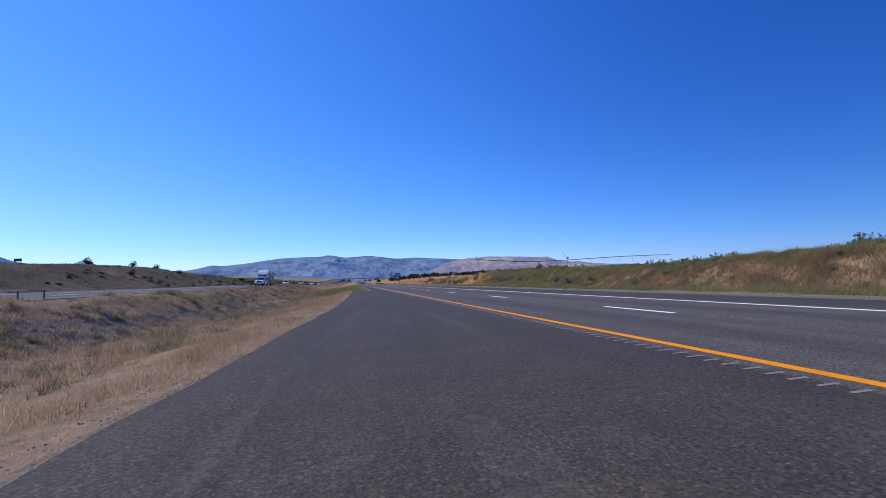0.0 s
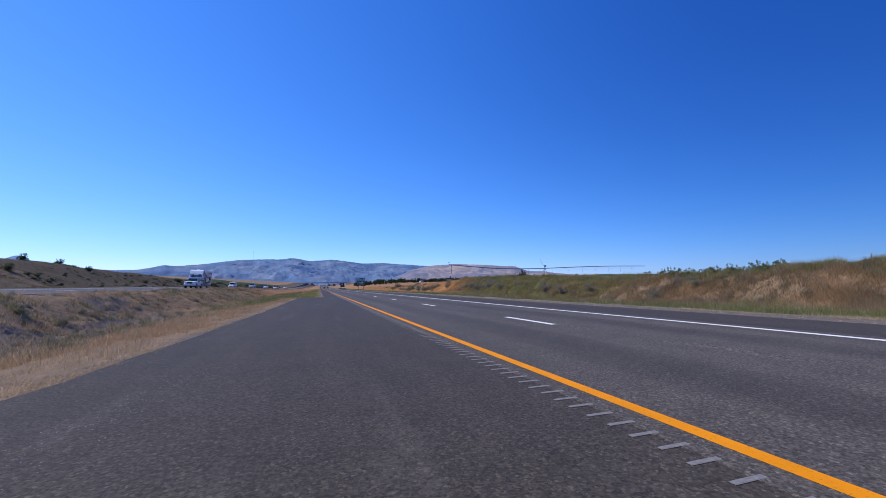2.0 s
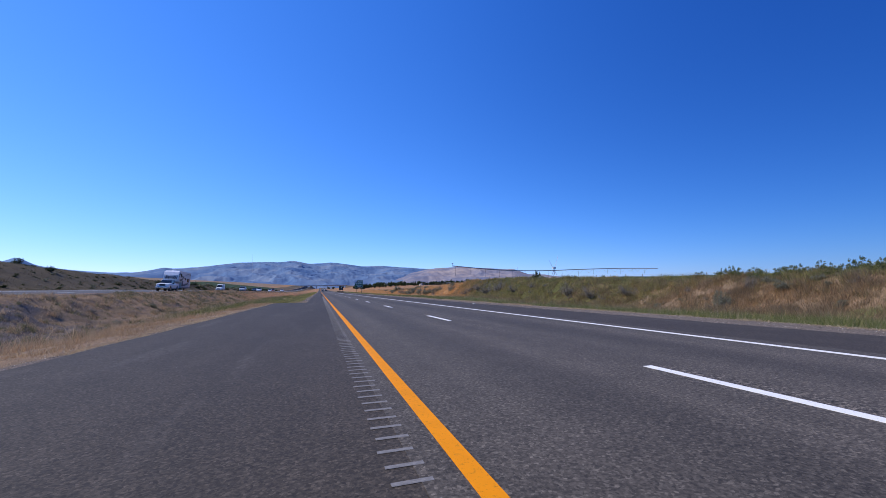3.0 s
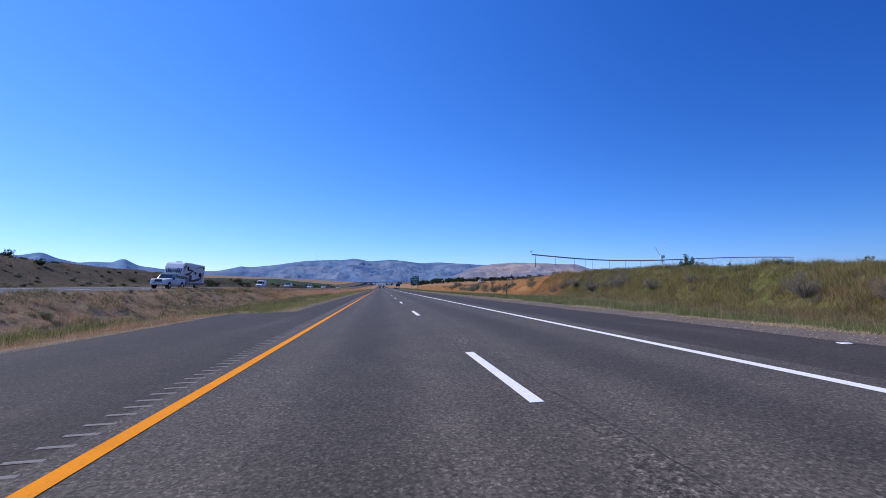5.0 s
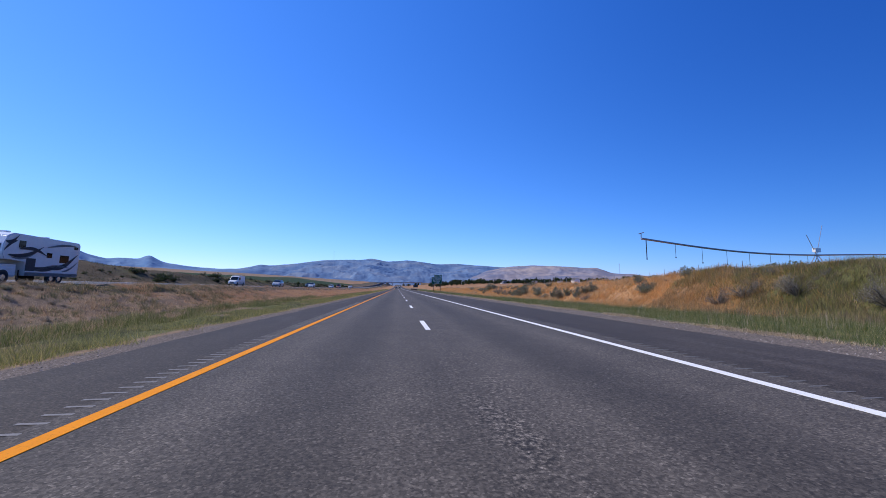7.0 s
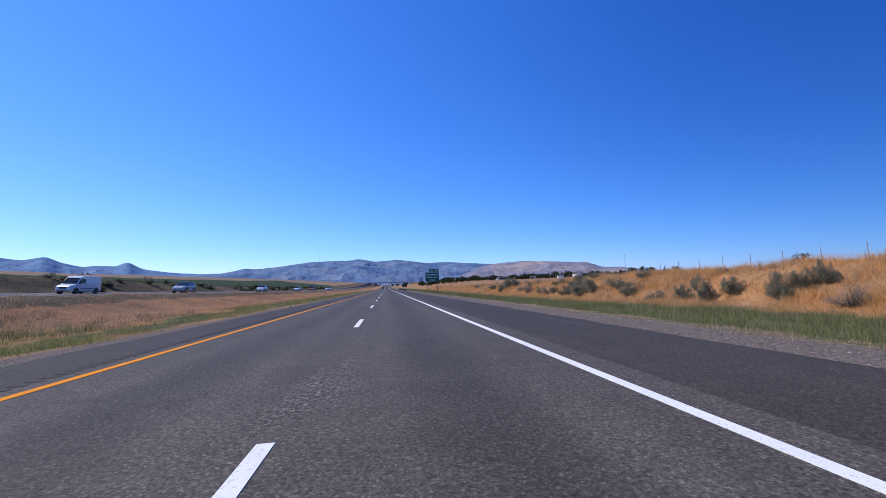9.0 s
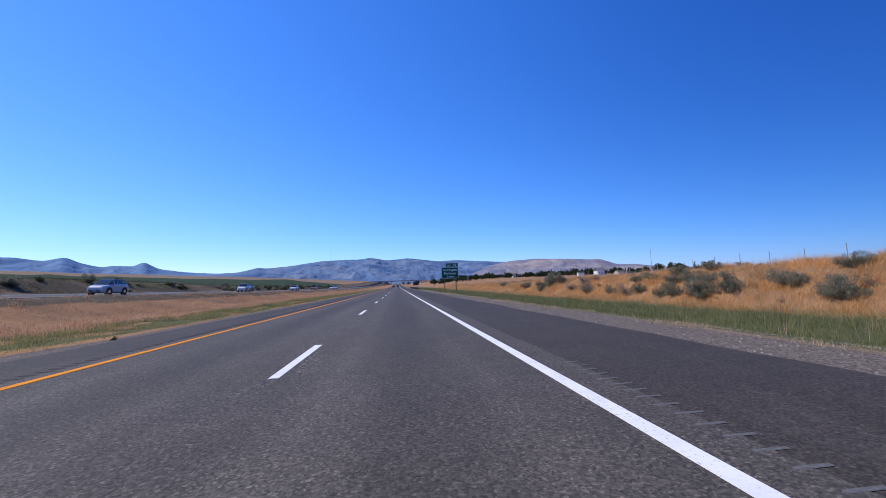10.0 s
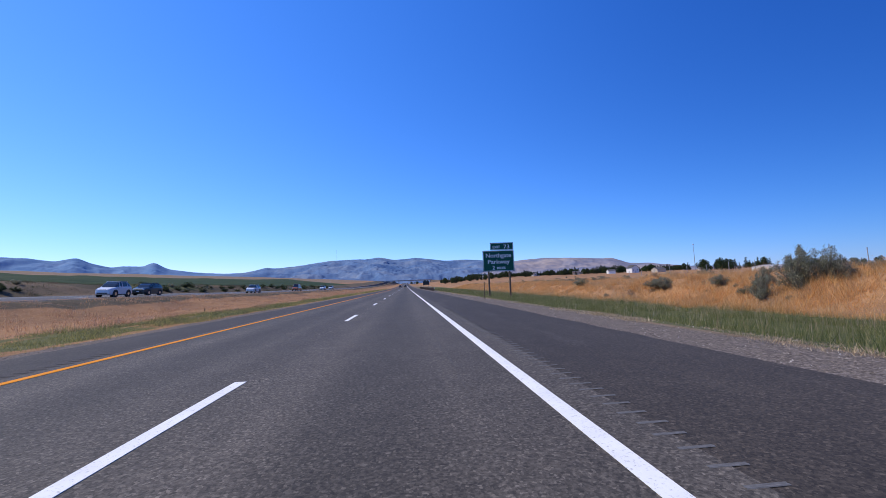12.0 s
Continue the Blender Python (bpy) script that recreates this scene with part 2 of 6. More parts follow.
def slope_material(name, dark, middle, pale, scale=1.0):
    """Far dry slopes of grass and scrub with a fine bush speckle; blue tones passed in stand for distance haze."""
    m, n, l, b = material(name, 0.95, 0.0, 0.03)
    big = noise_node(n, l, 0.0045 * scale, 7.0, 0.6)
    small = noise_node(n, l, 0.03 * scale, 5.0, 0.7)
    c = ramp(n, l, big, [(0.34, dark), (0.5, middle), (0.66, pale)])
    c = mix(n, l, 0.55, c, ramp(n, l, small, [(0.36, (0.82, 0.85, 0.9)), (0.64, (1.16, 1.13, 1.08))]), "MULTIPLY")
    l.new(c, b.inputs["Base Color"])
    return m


# the blue is aerial haze put into the colour; the mesa stays mostly tan
MOUNTAIN = slope_material("hazed_mountain_slopes", (0.078, 0.138, 0.252), (0.12, 0.183, 0.29), (0.185, 0.228, 0.298))
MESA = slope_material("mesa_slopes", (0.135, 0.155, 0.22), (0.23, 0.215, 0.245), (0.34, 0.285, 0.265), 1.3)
MOUNTAIN_FAR = slope_material("hazed_far_range", (0.115, 0.205, 0.335), (0.15, 0.24, 0.365), (0.185, 0.268, 0.385))

# ---- helpers for meshes ----


def mesh_arrays(name, co, tri, mat, smooth=False):
    """A mesh from arrays of corners and of triangles or quads."""
    me = bpy.data.meshes.new(name)
    k = tri.shape[1]
    me.vertices.add(len(co))
    me.vertices.foreach_set("co", np.ascontiguousarray(co, dtype=np.float32).ravel())
    me.loops.add(tri.size)
    me.loops.foreach_set("vertex_index", np.ascontiguousarray(tri, dtype=np.int32).ravel())
    me.polygons.add(len(tri))
    me.polygons.foreach_set("loop_start", np.arange(0, tri.size, k, dtype=np.int32))
    me.polygons.foreach_set("use_smooth", np.full(len(tri), smooth))
    me.materials.append(mat)
    me.update(calc_edges=True)
    return me


def part(name, bm, mat, parent=None, label=""):
    """One mesh object out of a bmesh, under a thing or a part."""
    me = bpy.data.meshes.new(name)
    bmesh.ops.recalc_face_normals(bm, faces=bm.faces)
    bm.to_mesh(me)
    bm.free()
    me.materials.append(mat)
    ob = new(name, me)
    ob.parent = parent
    return tagged(ob, label)


def thing(name, label, category, group="", at=(0, 0, 0), kind=""):
    ob = new(name)
    ob.location = at
    return tagged(ob, label, category, group, kind)


def box(bm, x0, x1, y0, y1, z0, z1, bevel=0.0):
    g = bmesh.ops.create_cube(bm, size=1.0, matrix=Matrix.LocRotScale(((x0 + x1) / 2, (y0 + y1) / 2, (z0 + z1) / 2), None, (x1 - x0, y1 - y0, z1 - z0)))
    if bevel:
        es = {e for v in g["verts"] for e in v.link_edges}
        bmesh.ops.bevel(bm, geom=list(es), offset=bevel, segments=2, affect="EDGES", profile=0.6)
    return bm


def boxed(x0, x1, y0, y1, z0, z1, bevel=0.0):
    return box(bmesh.new(), x0, x1, y0, y1, z0, z1, bevel)


def rod(bm, a, b, r0, r1=None, seg=8):
    """A round bar from a to b."""
    a, b = Vector(a), Vector(b)
    d = b - a
    m = Matrix.Translation((a + b) / 2) @ d.to_track_quat("Z", "Y").to_matrix().to_4x4()
    bmesh.ops.create_cone(bm, cap_ends=True, segments=seg, radius1=r0, radius2=r0 if r1 is None else r1, depth=d.length, matrix=m)
    return bm


def smooth01(v, a, b):
    t = np.clip((v - a) / (b - a), 0, 1)
    return t * t * (3 - 2 * t)


LATTICE = rng.random((256, 256))


def vnoise(x, y):
    """Smooth noise of 0 to 1 with cells of 1."""
    x, y = np.asarray(x, float), np.asarray(y, float)
    i, j = np.floor(x).astype(int), np.floor(y).astype(int)
    u, v = x - i, y - j
    u, v = u * u * (3 - 2 * u), v * v * (3 - 2 * v)
    i0, j0, i1, j1 = i % 256, j % 256, (i + 1) % 256, (j + 1) % 256
    return ((LATTICE[i0, j0] * (1 - u) + LATTICE[i1, j0] * u) * (1 - v) + (LATTICE[i0, j1] * (1 - u) + LATTICE[i1, j1] * u) * v)


def fbm(x, y, octaves=4):
    s, a, tot = 0.0, 1.0, 0.0
    for k in range(octaves):
        s = s + a * vnoise(x * 2 ** k + 17.3 * k, y * 2 ** k + 5.1 * k)
        tot += a
        a *= 0.5
    return s / tot


# ---- the plan ----
LANE = 3.66
EDGE_R, EDGE_L = 7.05, -6.0          # pavement edges
PULL_END = 39.0                      # where the paved pull-out on the median side ends
OPP_NEAR, OPP_FAR = -27.6, -40.2     # the other carriageway


def road_z(y):
    """The road runs level, then climbs gently far ahead."""
    y = np.asarray(y, float)
    return 1.26e-5 * np.clip(y - 230, 0, 870) ** 2


def opp_z(y):
    """The near edge of the other carriageway, which leans towards the median."""
    return np.interp(y, [-100, 0, 40, 80, 110, 150, 190, 230, 400, 900], [0.9, 1.02, 1.2, 1.5, 1.5, 1.32, 1.1, 0.9, 0.6, 0.3]) + road_z(y)


OPP_LEAN = 0.045


def opp_surface(x, y):
    return opp_z(y) + OPP_LEAN * (OPP_NEAR - x)


def pull_edge(y):
    """The left edge of the pavement: the pull-out narrows to the shoulder."""
    y = np.asarray(y, float)
    e = np.interp(y, [-60, -20, -12, -5, 10, 30, 37], [-11.0, -10.75, -10.3, -9.7, -9.35, -9.15, -9.1])
    return np.where(y > PULL_END, EDGE_L, e)


def bank_height(y):
    """The brow of the road bank, over the road."""
    return np.interp(y, [-150, -20, 7, 14, 26, 36, 50, 62, 70, 80, 90, 98, 110, 132, 147, 158, 175, 210, 400],
                     [2.8, 2.7, 2.35, 1.95, 1.8, 2.0, 2.4, 2.75, 2.95, 2.85, 2.55, 2.15, 1.95, 1.75, 1.6, 1.4, 1.1, 0.75, 0.5])


def ditch_depth(y):
    """The foot of the road bank, below the road."""
    return np.interp(y, [-150, 5, 15, 28, 40, 58, 66, 96, 128, 170, 260, 400], [0.8, 0.85, 1.0, 1.25, 1.25, 0.6, 0.75, 0.95, 1.2, 1.2, 0.8, 0.4])


def ground_z(x, y):
    x, y = np.asarray(x, float), np.asarray(y, float)
    rz = road_z(y)
    oz = opp_z(y)
    n1 = fbm(x * 0.45, y * 0.45) - 0.5
    n2 = fbm(x * 0.07 + 40, y * 0.07) - 0.5
    # right of the road: gravel, ditch, bank, plateau
    h = bank_height(y)
    low = ditch_depth(y)
    foot = 25.2 + 1.6 * (vnoise(y * 0.11, y * 0 + 3) - 0.5)
    right = -0.02 - low * (0.25 * smooth01(x, 8.6, 11.5) + 0.75 * smooth01(x, 10.0, 23.5))
    right = right + (h + low) * (0.86 * smooth01(x, foot - 0.8, foot + 5.2) + 0.14 * smooth01(x, foot + 4, foot + 9)) + 0.012 * np.clip(x - 38, 0, 300) * smooth01(y, 140, 30)
    lumps = (fbm(x * 0.30 + 5, y * 0.34) - 0.5) + 0.5 * (fbm(x * 0.9 + 11, y * 0.9, 3) - 0.5)
    right = right + 0.30 * n1 * smooth01(x, 8.5, 13) + 0.9 * n2 * smooth01(x, 33, 45) + 1.25 * lumps * smooth01(x, 24.8, 27) * (1 - smooth01(x, 30.5, 34))
    # left of the road: median ditch, the other road, cut slope, farmland
    pe = pull_edge(y)
    deep = np.interp(y, [-100, 20, 60, 110, 200], [-1.5, -1.35, -0.9, -0.35, -0.3])
    dip = pe - 0.55 * (pe - OPP_NEAR)
    left = -0.03 + (deep + 0.03) * smooth01(-x, -pe + 0.4, -dip)
    left = left + (oz - 0.03 - deep) * smooth01(-x, -dip + 1.0, -OPP_NEAR - 0.6) + 0.55 * smooth01(-x, 39.8, 40.4)
    left = left + 0.50 * n1 * smooth01(-x, -pe + 0.3, -pe + 3) * smooth01(-x, -OPP_NEAR + 0.5, -OPP_NEAR - 1.5)
    left = left + 0.5 * (fbm(x * 0.8 + 3, y * 0.8, 3) - 0.5) * smooth01(-x, 16.5, 19) * (1 - smooth01(-x, 25, 26.8)) * (0.35 + 0.65 * smooth01(y, 70, 35))
    left = left + 0.34 * (fbm(x * 1.5 + 31, y * 1.5, 3) - 0.5) * smooth01(-x, -pe + 2.0, -pe + 5.0) * (1 - smooth01(-x, 25.5, 27.0)) * smooth01(y, 130, 80)
    top = np.interp(y, [-100, 42, 56, 70, 85, 95, 140, 230, 350, 700], [4.4, 4.5, 4.75, 5.1, 5.0, 4.5, 2.4, 1.6, 1.4, 0.8])
    edge = np.interp(y, [90, 140], [57, 48])
    left = left + (top + 0.9 * n2) * smooth01(-x, 41.5, edge) + 0.5 * n1 * smooth01(-x, 42, 46)
    left = left + np.interp(y, [80, 150], [0.016, 0.079]) * np.clip(-x - edge, 0, 400) + 3.0 * n2 * smooth01(-x, 110, 400)
    right = right + 5.5 * smooth01(np.hypot(x, y - 100), 220, 480) * smooth01(x, 25, 110)
    z = np.where(x > 0, right, left) + rz
    # beds under the two roads
    z = np.where((x > pe + 0.25) & (x < EDGE_R - 0.25), rz - 0.18, z)
    z = np.where((x < OPP_NEAR - 0.25) & (x > OPP_FAR + 0.25), oz + OPP_LEAN * (OPP_NEAR - x) - 0.18, z)
    # far country
    d = np.hypot(x, y)
    z = z + 74 * smooth01(d, 750, 2500) * smooth01(-x, 250, 1300)
    far = smooth01(y, 350, 1500)
    z = z * (1 - 0.3 * far) + far * 8.0 * (fbm(x * 0.004, y * 0.004) - 0.4) * smooth01(np.abs(x), 40, 200)
    return z

# ---- the ground, one sheet to the horizon ----


def steps(*spans):
    out = []
    for a, b, d in spans:
        out.extend(np.arange(a, b - d * 0.3, d))
    out.append(spans[-1][1])
    return np.array(out)


gx = steps((-4600, -1000, 300), (-1000, -300, 50), (-300, -100, 12), (-100, -60, 3.0), (-60, -42, 1.2), (-42, -40.6, 0.35), (-40.6, -39.6, 0.33), (-39.6, -27.9, 2.9),
           (-27.9, -27.0, 0.3), (-27.0, -11.5, 0.38), (-11.5, -5.4, 0.3), (-5.4, 6.6, 2.0), (6.6, 9.0, 0.24), (9.0, 24.6, 0.8), (24.6, 34, 0.4),
           (34, 60, 2.0), (60, 200, 10), (200, 1000, 50), (1000, 4600, 300))
gy = steps((-400, -60, 20), (-60, -35, 3), (-35, 38.6, 0.55), (38.6, 39.4, 0.2), (39.4, 110, 0.6), (110, 190, 0.8), (190, 300, 2), (300, 600, 8), (600, 1500, 40), (1500, 4500, 250))
X, Y = np.meshgrid(gx, gy)
Z = ground_z(X, Y)
co = np.stack([X.ravel(), Y.ravel(), Z.ravel()], 1)
nx, ny = len(gx), len(gy)
i, j = np.meshgrid(np.arange(nx - 1), np.arange(ny - 1))
k = (j * nx + i).ravel()
me = mesh_arrays("ground", co, np.stack([k, k + 1, k + nx + 1, k + nx], 1), GROUND, True)
xr, yr = co[:, 0], co[:, 1]
pe = pull_edge(yr)
wob = fbm(xr * 0.3, yr * 0.12) - 0.5
green_w = smooth01(xr, 8.3, 9.3) * (1 - smooth01(xr + 3 * wob, 23.8, 25.8))
green_w = np.maximum(green_w, 0.8 * smooth01(xr, 24, 26) * (1 - smooth01(xr, 34, 37)) * smooth01(yr, 20, 38) * (1 - smooth01(yr, 70, 80)))
green_w = np.maximum(green_w, smooth01(xr + 5 * wob, 28.5, 31) * smooth01(yr, 95, 70) * 0.9)
green_w = np.maximum(green_w, smooth01(-xr, -pe + 0.8, -pe + 1.6) * (1 - smooth01(-xr + 3 * wob, -pe + 4, -pe + 6)) * smooth01(yr, 34, 44) * (0.3 + 0.7 * smooth01(fbm(xr * 0.7, yr * 0.5 + 9), 0.42, 0.56)))
green_w = np.maximum(green_w, 0.6 * smooth01(yr, 95, 130) * smooth01(-xr, 42, 46) * smooth01(fbm(xr * 0.06, yr * 0.06), 0.48, 0.62))
gravel_w = smooth01(xr, 6.5, 6.8) * (1 - smooth01(xr + 0.8 * wob, 8.2, 9.0))
wide = 0.25 * smooth01(yr, 38, 44)
gravel_w = np.maximum(gravel_w, (1 - smooth01(-xr + 0.6 * wob, -pe + 0.1 + 1.6 * wide, -pe + 0.4 + 3.0 * wide)) * (xr < 0))
gravel_w = np.maximum(gravel_w, 0.4 * smooth01(fbm(xr * 0.5, yr * 0.4 + 30), 0.5, 0.6) * (xr < 0) * smooth01(-xr, -pe, -pe + 0.5) * (1 - smooth01(-xr, -pe + 3, -pe + 5)))
rocky = smooth01(fbm(xr * 0.16 + 9, yr * 0.07), 0.40, 0.52) * smooth01(-xr, 17, 19.5) * (1 - smooth01(-xr, 24.5, 26.5)) * smooth01(yr, 70, 30)
gravel_w = np.maximum(gravel_w, smooth01(-xr, 26.4, 27.1) * (1 - smooth01(-xr, 41, 42)))
crop_w = smooth01(-xr - np.interp(yr, [90, 140], [57, 48]), 0.5, 3.5) * (1 - smooth01(-xr + 8 * wob, 215, 225)) * (1 - smooth01(yr, 900, 1300)) * smooth01(-xr - 0.5 * np.clip(yr - 560, 0, 900), 40, 70)
crop_w = np.maximum(crop_w, smooth01(xr, 36, 42) * smooth01(yr, 110, 90))
orange_w = np.maximum(smooth01(xr, 22.5, 25) * smooth01(yr, 62, 85), (xr < 0) * smooth01(yr, 70, 110) * (1 - smooth01(-xr, 23.0, 25.5)))
orange_w = np.maximum(orange_w, 0.2 * (xr < 0) * smooth01(-xr, -pe + 0.2, -pe + 0.6) * (1 - smooth01(-xr + 3 * wob, -pe + 3.5, -pe + 6.5)) * (1 - smooth01(yr, 34, 42)))
orange_w = np.maximum(orange_w, 0.35 * smooth01(xr, 24, 25.5) * (1 - smooth01(xr, 28, 30)) * (1 - smooth01(yr, 20, 36)))
orange_w = np.maximum(orange_w, 0.55 * smooth01(np.hypot(xr, yr), 330, 600) * (xr > -90))
green_w = green_w * (1 - smooth01(np.hypot(xr, yr), 300, 500))
brush_w = np.maximum(smooth01(-xr, 41, 43) * (1 - smooth01(-xr, 62, 70)) * (1 - 0.5 * smooth01(fbm(xr * 0.1, yr * 0.1), 0.45, 0.6)), 0.85 * smooth01(-xr + 2 * wob, 22.5, 24.5) * (1 - smooth01(-xr, 40, 41)) * smooth01(yr, 60, 90))
gravel_w = np.maximum(gravel_w, 0.9 * rocky)
for nm, w in (("orange", orange_w), ("brush", brush_w), ("green", green_w), ("gravel", gravel_w), ("crop", crop_w)):
    at = me.attributes.new(nm, "FLOAT", "POINT")
    at.data.foreach_set("value", np.clip(w, 0, 1).astype(np.float32))
tagged(new("ground", me), "dry grassy ground with gravel verges and green ditches", "ground", kind="structure")

# ---- roads ----


def strip(name, ys, left, right, z_of, lift, mat, label, category, depth=0.14, kind="structure", lean=0.0):
    """A paved strip with thickness along the road; left and right give its edges."""
    ys = np.asarray(ys, float)
    cols = 9
    L, R = left(ys), right(ys)
    f = np.linspace(0, 1, cols)
    xs = L[:, None] * (1 - f) + R[:, None] * f
    zs = (z_of(ys) + lift)[:, None] + lean * (OPP_NEAR - xs)
    top = np.stack([xs, np.repeat(ys[:, None], cols, 1), zs], 2)
    lo = top[:, [0, -1]].copy()
    lo[..., 2] -= depth
    m = len(ys)
    verts = np.concatenate([top.reshape(-1, 3), lo.reshape(-1, 3)])
    a, b = np.meshgrid(np.arange(cols - 1), np.arange(m - 1))
    k = (b * cols + a).ravel()
    q = [np.stack([k, k + 1, k + cols + 1, k + cols], 1)]
    r = np.arange(m - 1)
    base = m * cols
    q.append(np.stack([r * cols, (r + 1) * cols, base + (r + 1) * 2, base + r * 2], 1))
    q.append(np.stack([r * cols + cols - 1, base + r * 2 + 1, base + (r + 1) * 2 + 1, (r + 1) * cols + cols - 1], 1))
    q.append(np.array([[0, base, base + 1, cols - 1], [(m - 1) * cols, (m - 1) * cols + cols - 1, base + 2 * m - 1, base + 2 * m - 2]]))
    ob = new(name, mesh_arrays(name, verts, np.concatenate(q), mat))
    return tagged(ob, label, category, kind=kind)


along = steps((-120, -40, 10), (-40, 200, 4), (200, 600, 10), (600, 1500, 40))
near = steps((-60, PULL_END, 1.5))


def ragged(v, seed, amount=0.10):
    return lambda ys: v + amount * (vnoise(np.asarray(ys) * 0.9, np.asarray(ys) * 0 + seed) - 0.5) * (np.asarray(ys) < 260)


lanes_l, lanes_r = -LANE - 0.35, LANE + 0.55
strip("road", along, lambda y: lanes_l + 0 * y, lambda y: lanes_r + 0 * y, road_z, 0.0, ASPHALT, "two-lane grey asphalt carriageway worn along the wheel tracks", "road")
strip("road_shoulder_right", steps((-120, -40, 10), (-40, 200, 0.8), (200, 1500, 20)), lambda y: lanes_r + 0 * y, ragged(EDGE_R, 5, 0.16), road_z, -0.004, ASPHALT_DARK, "dark asphalt hard shoulder with a ragged gravel edge", "shoulder")
strip("road_shoulder_left", steps((PULL_END, 200, 0.8), (200, 1500, 20)), ragged(EDGE_L, 9, 0.14), lambda y: lanes_l + 0 * y, road_z, -0.004, ASPHALT_DARK, "narrow dark asphalt inner shoulder", "shoulder")
strip("paved_pullout", steps((-120, -60, 10), (-60, PULL_END, 0.8)), lambda y: pull_edge(np.minimum(y, PULL_END)) + 0.16 * (vnoise(y * 0.8, y * 0) - 0.5), lambda y: lanes_l + 0 * y, road_z, -0.004, ASPHALT_DARK, "wide dark asphalt pull-out beside the inner lane", "pavement")
strip("far_road", along, lambda y: OPP_FAR + 0 * y, lambda y: OPP_NEAR + 0 * y, opp_z, 0.0, ASPHALT_FAR, "sun-bleached asphalt of the opposite carriageway", "road", lean=OPP_LEAN)


def line(name, x, w, y0, y1, z_of, mat, label, step=6.0, jitter=0.006):
    ys = steps((y0, y1, step))
    wob = jitter * np.sin(ys * 0.9 + x)
    return strip(name, ys, lambda y: x - w / 2 + wob, lambda y: x + w / 2 - wob, z_of, 0.006, mat, label, "road marking", 0.005, lean=OPP_LEAN if x < -20 else 0.0)


line("yellow_line", -LANE, 0.16, -110, 1200, road_z, YELLOW, "solid orange-yellow painted line on asphalt")
line("white_edge_line", LANE, 0.16, -110, 1200, road_z, WHITE, "solid white painted edge line on asphalt")
line("far_yellow_line", OPP_NEAR - 1.3, 0.15, -110, 900, opp_z, YELLOW, "yellow painted line on the opposite carriageway")
line("far_white_line", OPP_FAR + 3.0, 0.15, -110, 900, opp_z, WHITE, "white painted edge line on the opposite carriageway")

# lane dashes, 3.05 m long, 12.19 m apart
for d in range(-5, 70):
    y1 = d * 12.19
    dash = line("lane_dash", 0.0, 0.15, y1 - 3.05, y1, road_z, WHITE, "white painted lane dash on asphalt", 0.5, 0.004)
    tagged(dash, group="lane dashes")
for d in range(-4, 40):
    y1 = d * 12.19 + 4.0
    dash = line("far_lane_dash", OPP_NEAR - 1.3 - LANE, 0.15, y1 - 3.05, y1, opp_z, WHITE, "white painted lane dash on the opposite carriageway", 1.5, 0.004)
    tagged(dash, group="opposite lane dashes")

# ---- mountains ----


def range_mesh(name, mat, bearing, height, r0, r1, rough, seed, label, step=0.09, rows=96, cell=0.0042):
    """A range as a strip of country round the horizon: height in degrees over bearing in degrees, its face folded into rounded hills and gullies."""
    az = np.arange(bearing[0], bearing[-1] + step / 2, step)
    el = np.interp(az, bearing, height)
    soft = np.exp(-0.5 * (np.arange(-9, 10) / 3.0) ** 2)
    el = np.convolve(np.pad(el, 9, "edge"), soft / soft.sum(), "valid")
    el = el + 0.10 * (fbm(az * 1.3 + seed, az * 0 + seed, 4) - 0.5)
    U, F = np.meshgrid(az, np.linspace(0, 1, rows))
    R = r0 + (r1 - r0) * F
    px, py = R * np.sin(np.radians(U)), R * np.cos(np.radians(U))
    crest = np.tan(np.radians(el))[None, :] * (r0 + (r1 - r0) * 0.86)
    rise = np.clip(F / 0.86, 0, 1)
    wx = px + 90 * (fbm(px * 0.006 + seed, py * 0.006, 3) - 0.5)
    wy = py + 90 * (fbm(px * 0.006, py * 0.006 + seed, 3) - 0.5)
    ridge = 1 - np.abs(2 * fbm(wx * cell + seed, wy * cell + seed, 5) - 1)
    hills = fbm(wx * cell * 0.6 + seed, wy * cell * 0.6, 3)
    fold = (ridge - 0.75) * 0.9 + (hills - 0.5) * 1.1
    zz = crest * np.clip(rise ** 1.1 + rough * fold * (1 - rise ** 5) * smooth01(rise, 0.0, 0.25), 0.0, 0.985 + 0.015 * rise)
    zz = np.where(F > 0.86, crest * (1 - 0.8 * (F - 0.86) / 0.14), zz) + 4
    zz[0] = -10
    co = np.stack([px.ravel(), py.ravel(), zz.ravel()], 1)
    w = len(az)
    i, j = np.meshgrid(np.arange(w - 1), np.arange(rows - 1))
    k = (j * w + i).ravel()
    ob = new(name, mesh_arrays(name, co, np.stack([k, k + 1, k + w + 1, k + w], 1), mat, True))
    return tagged(ob, label, "mountain", kind="structure")


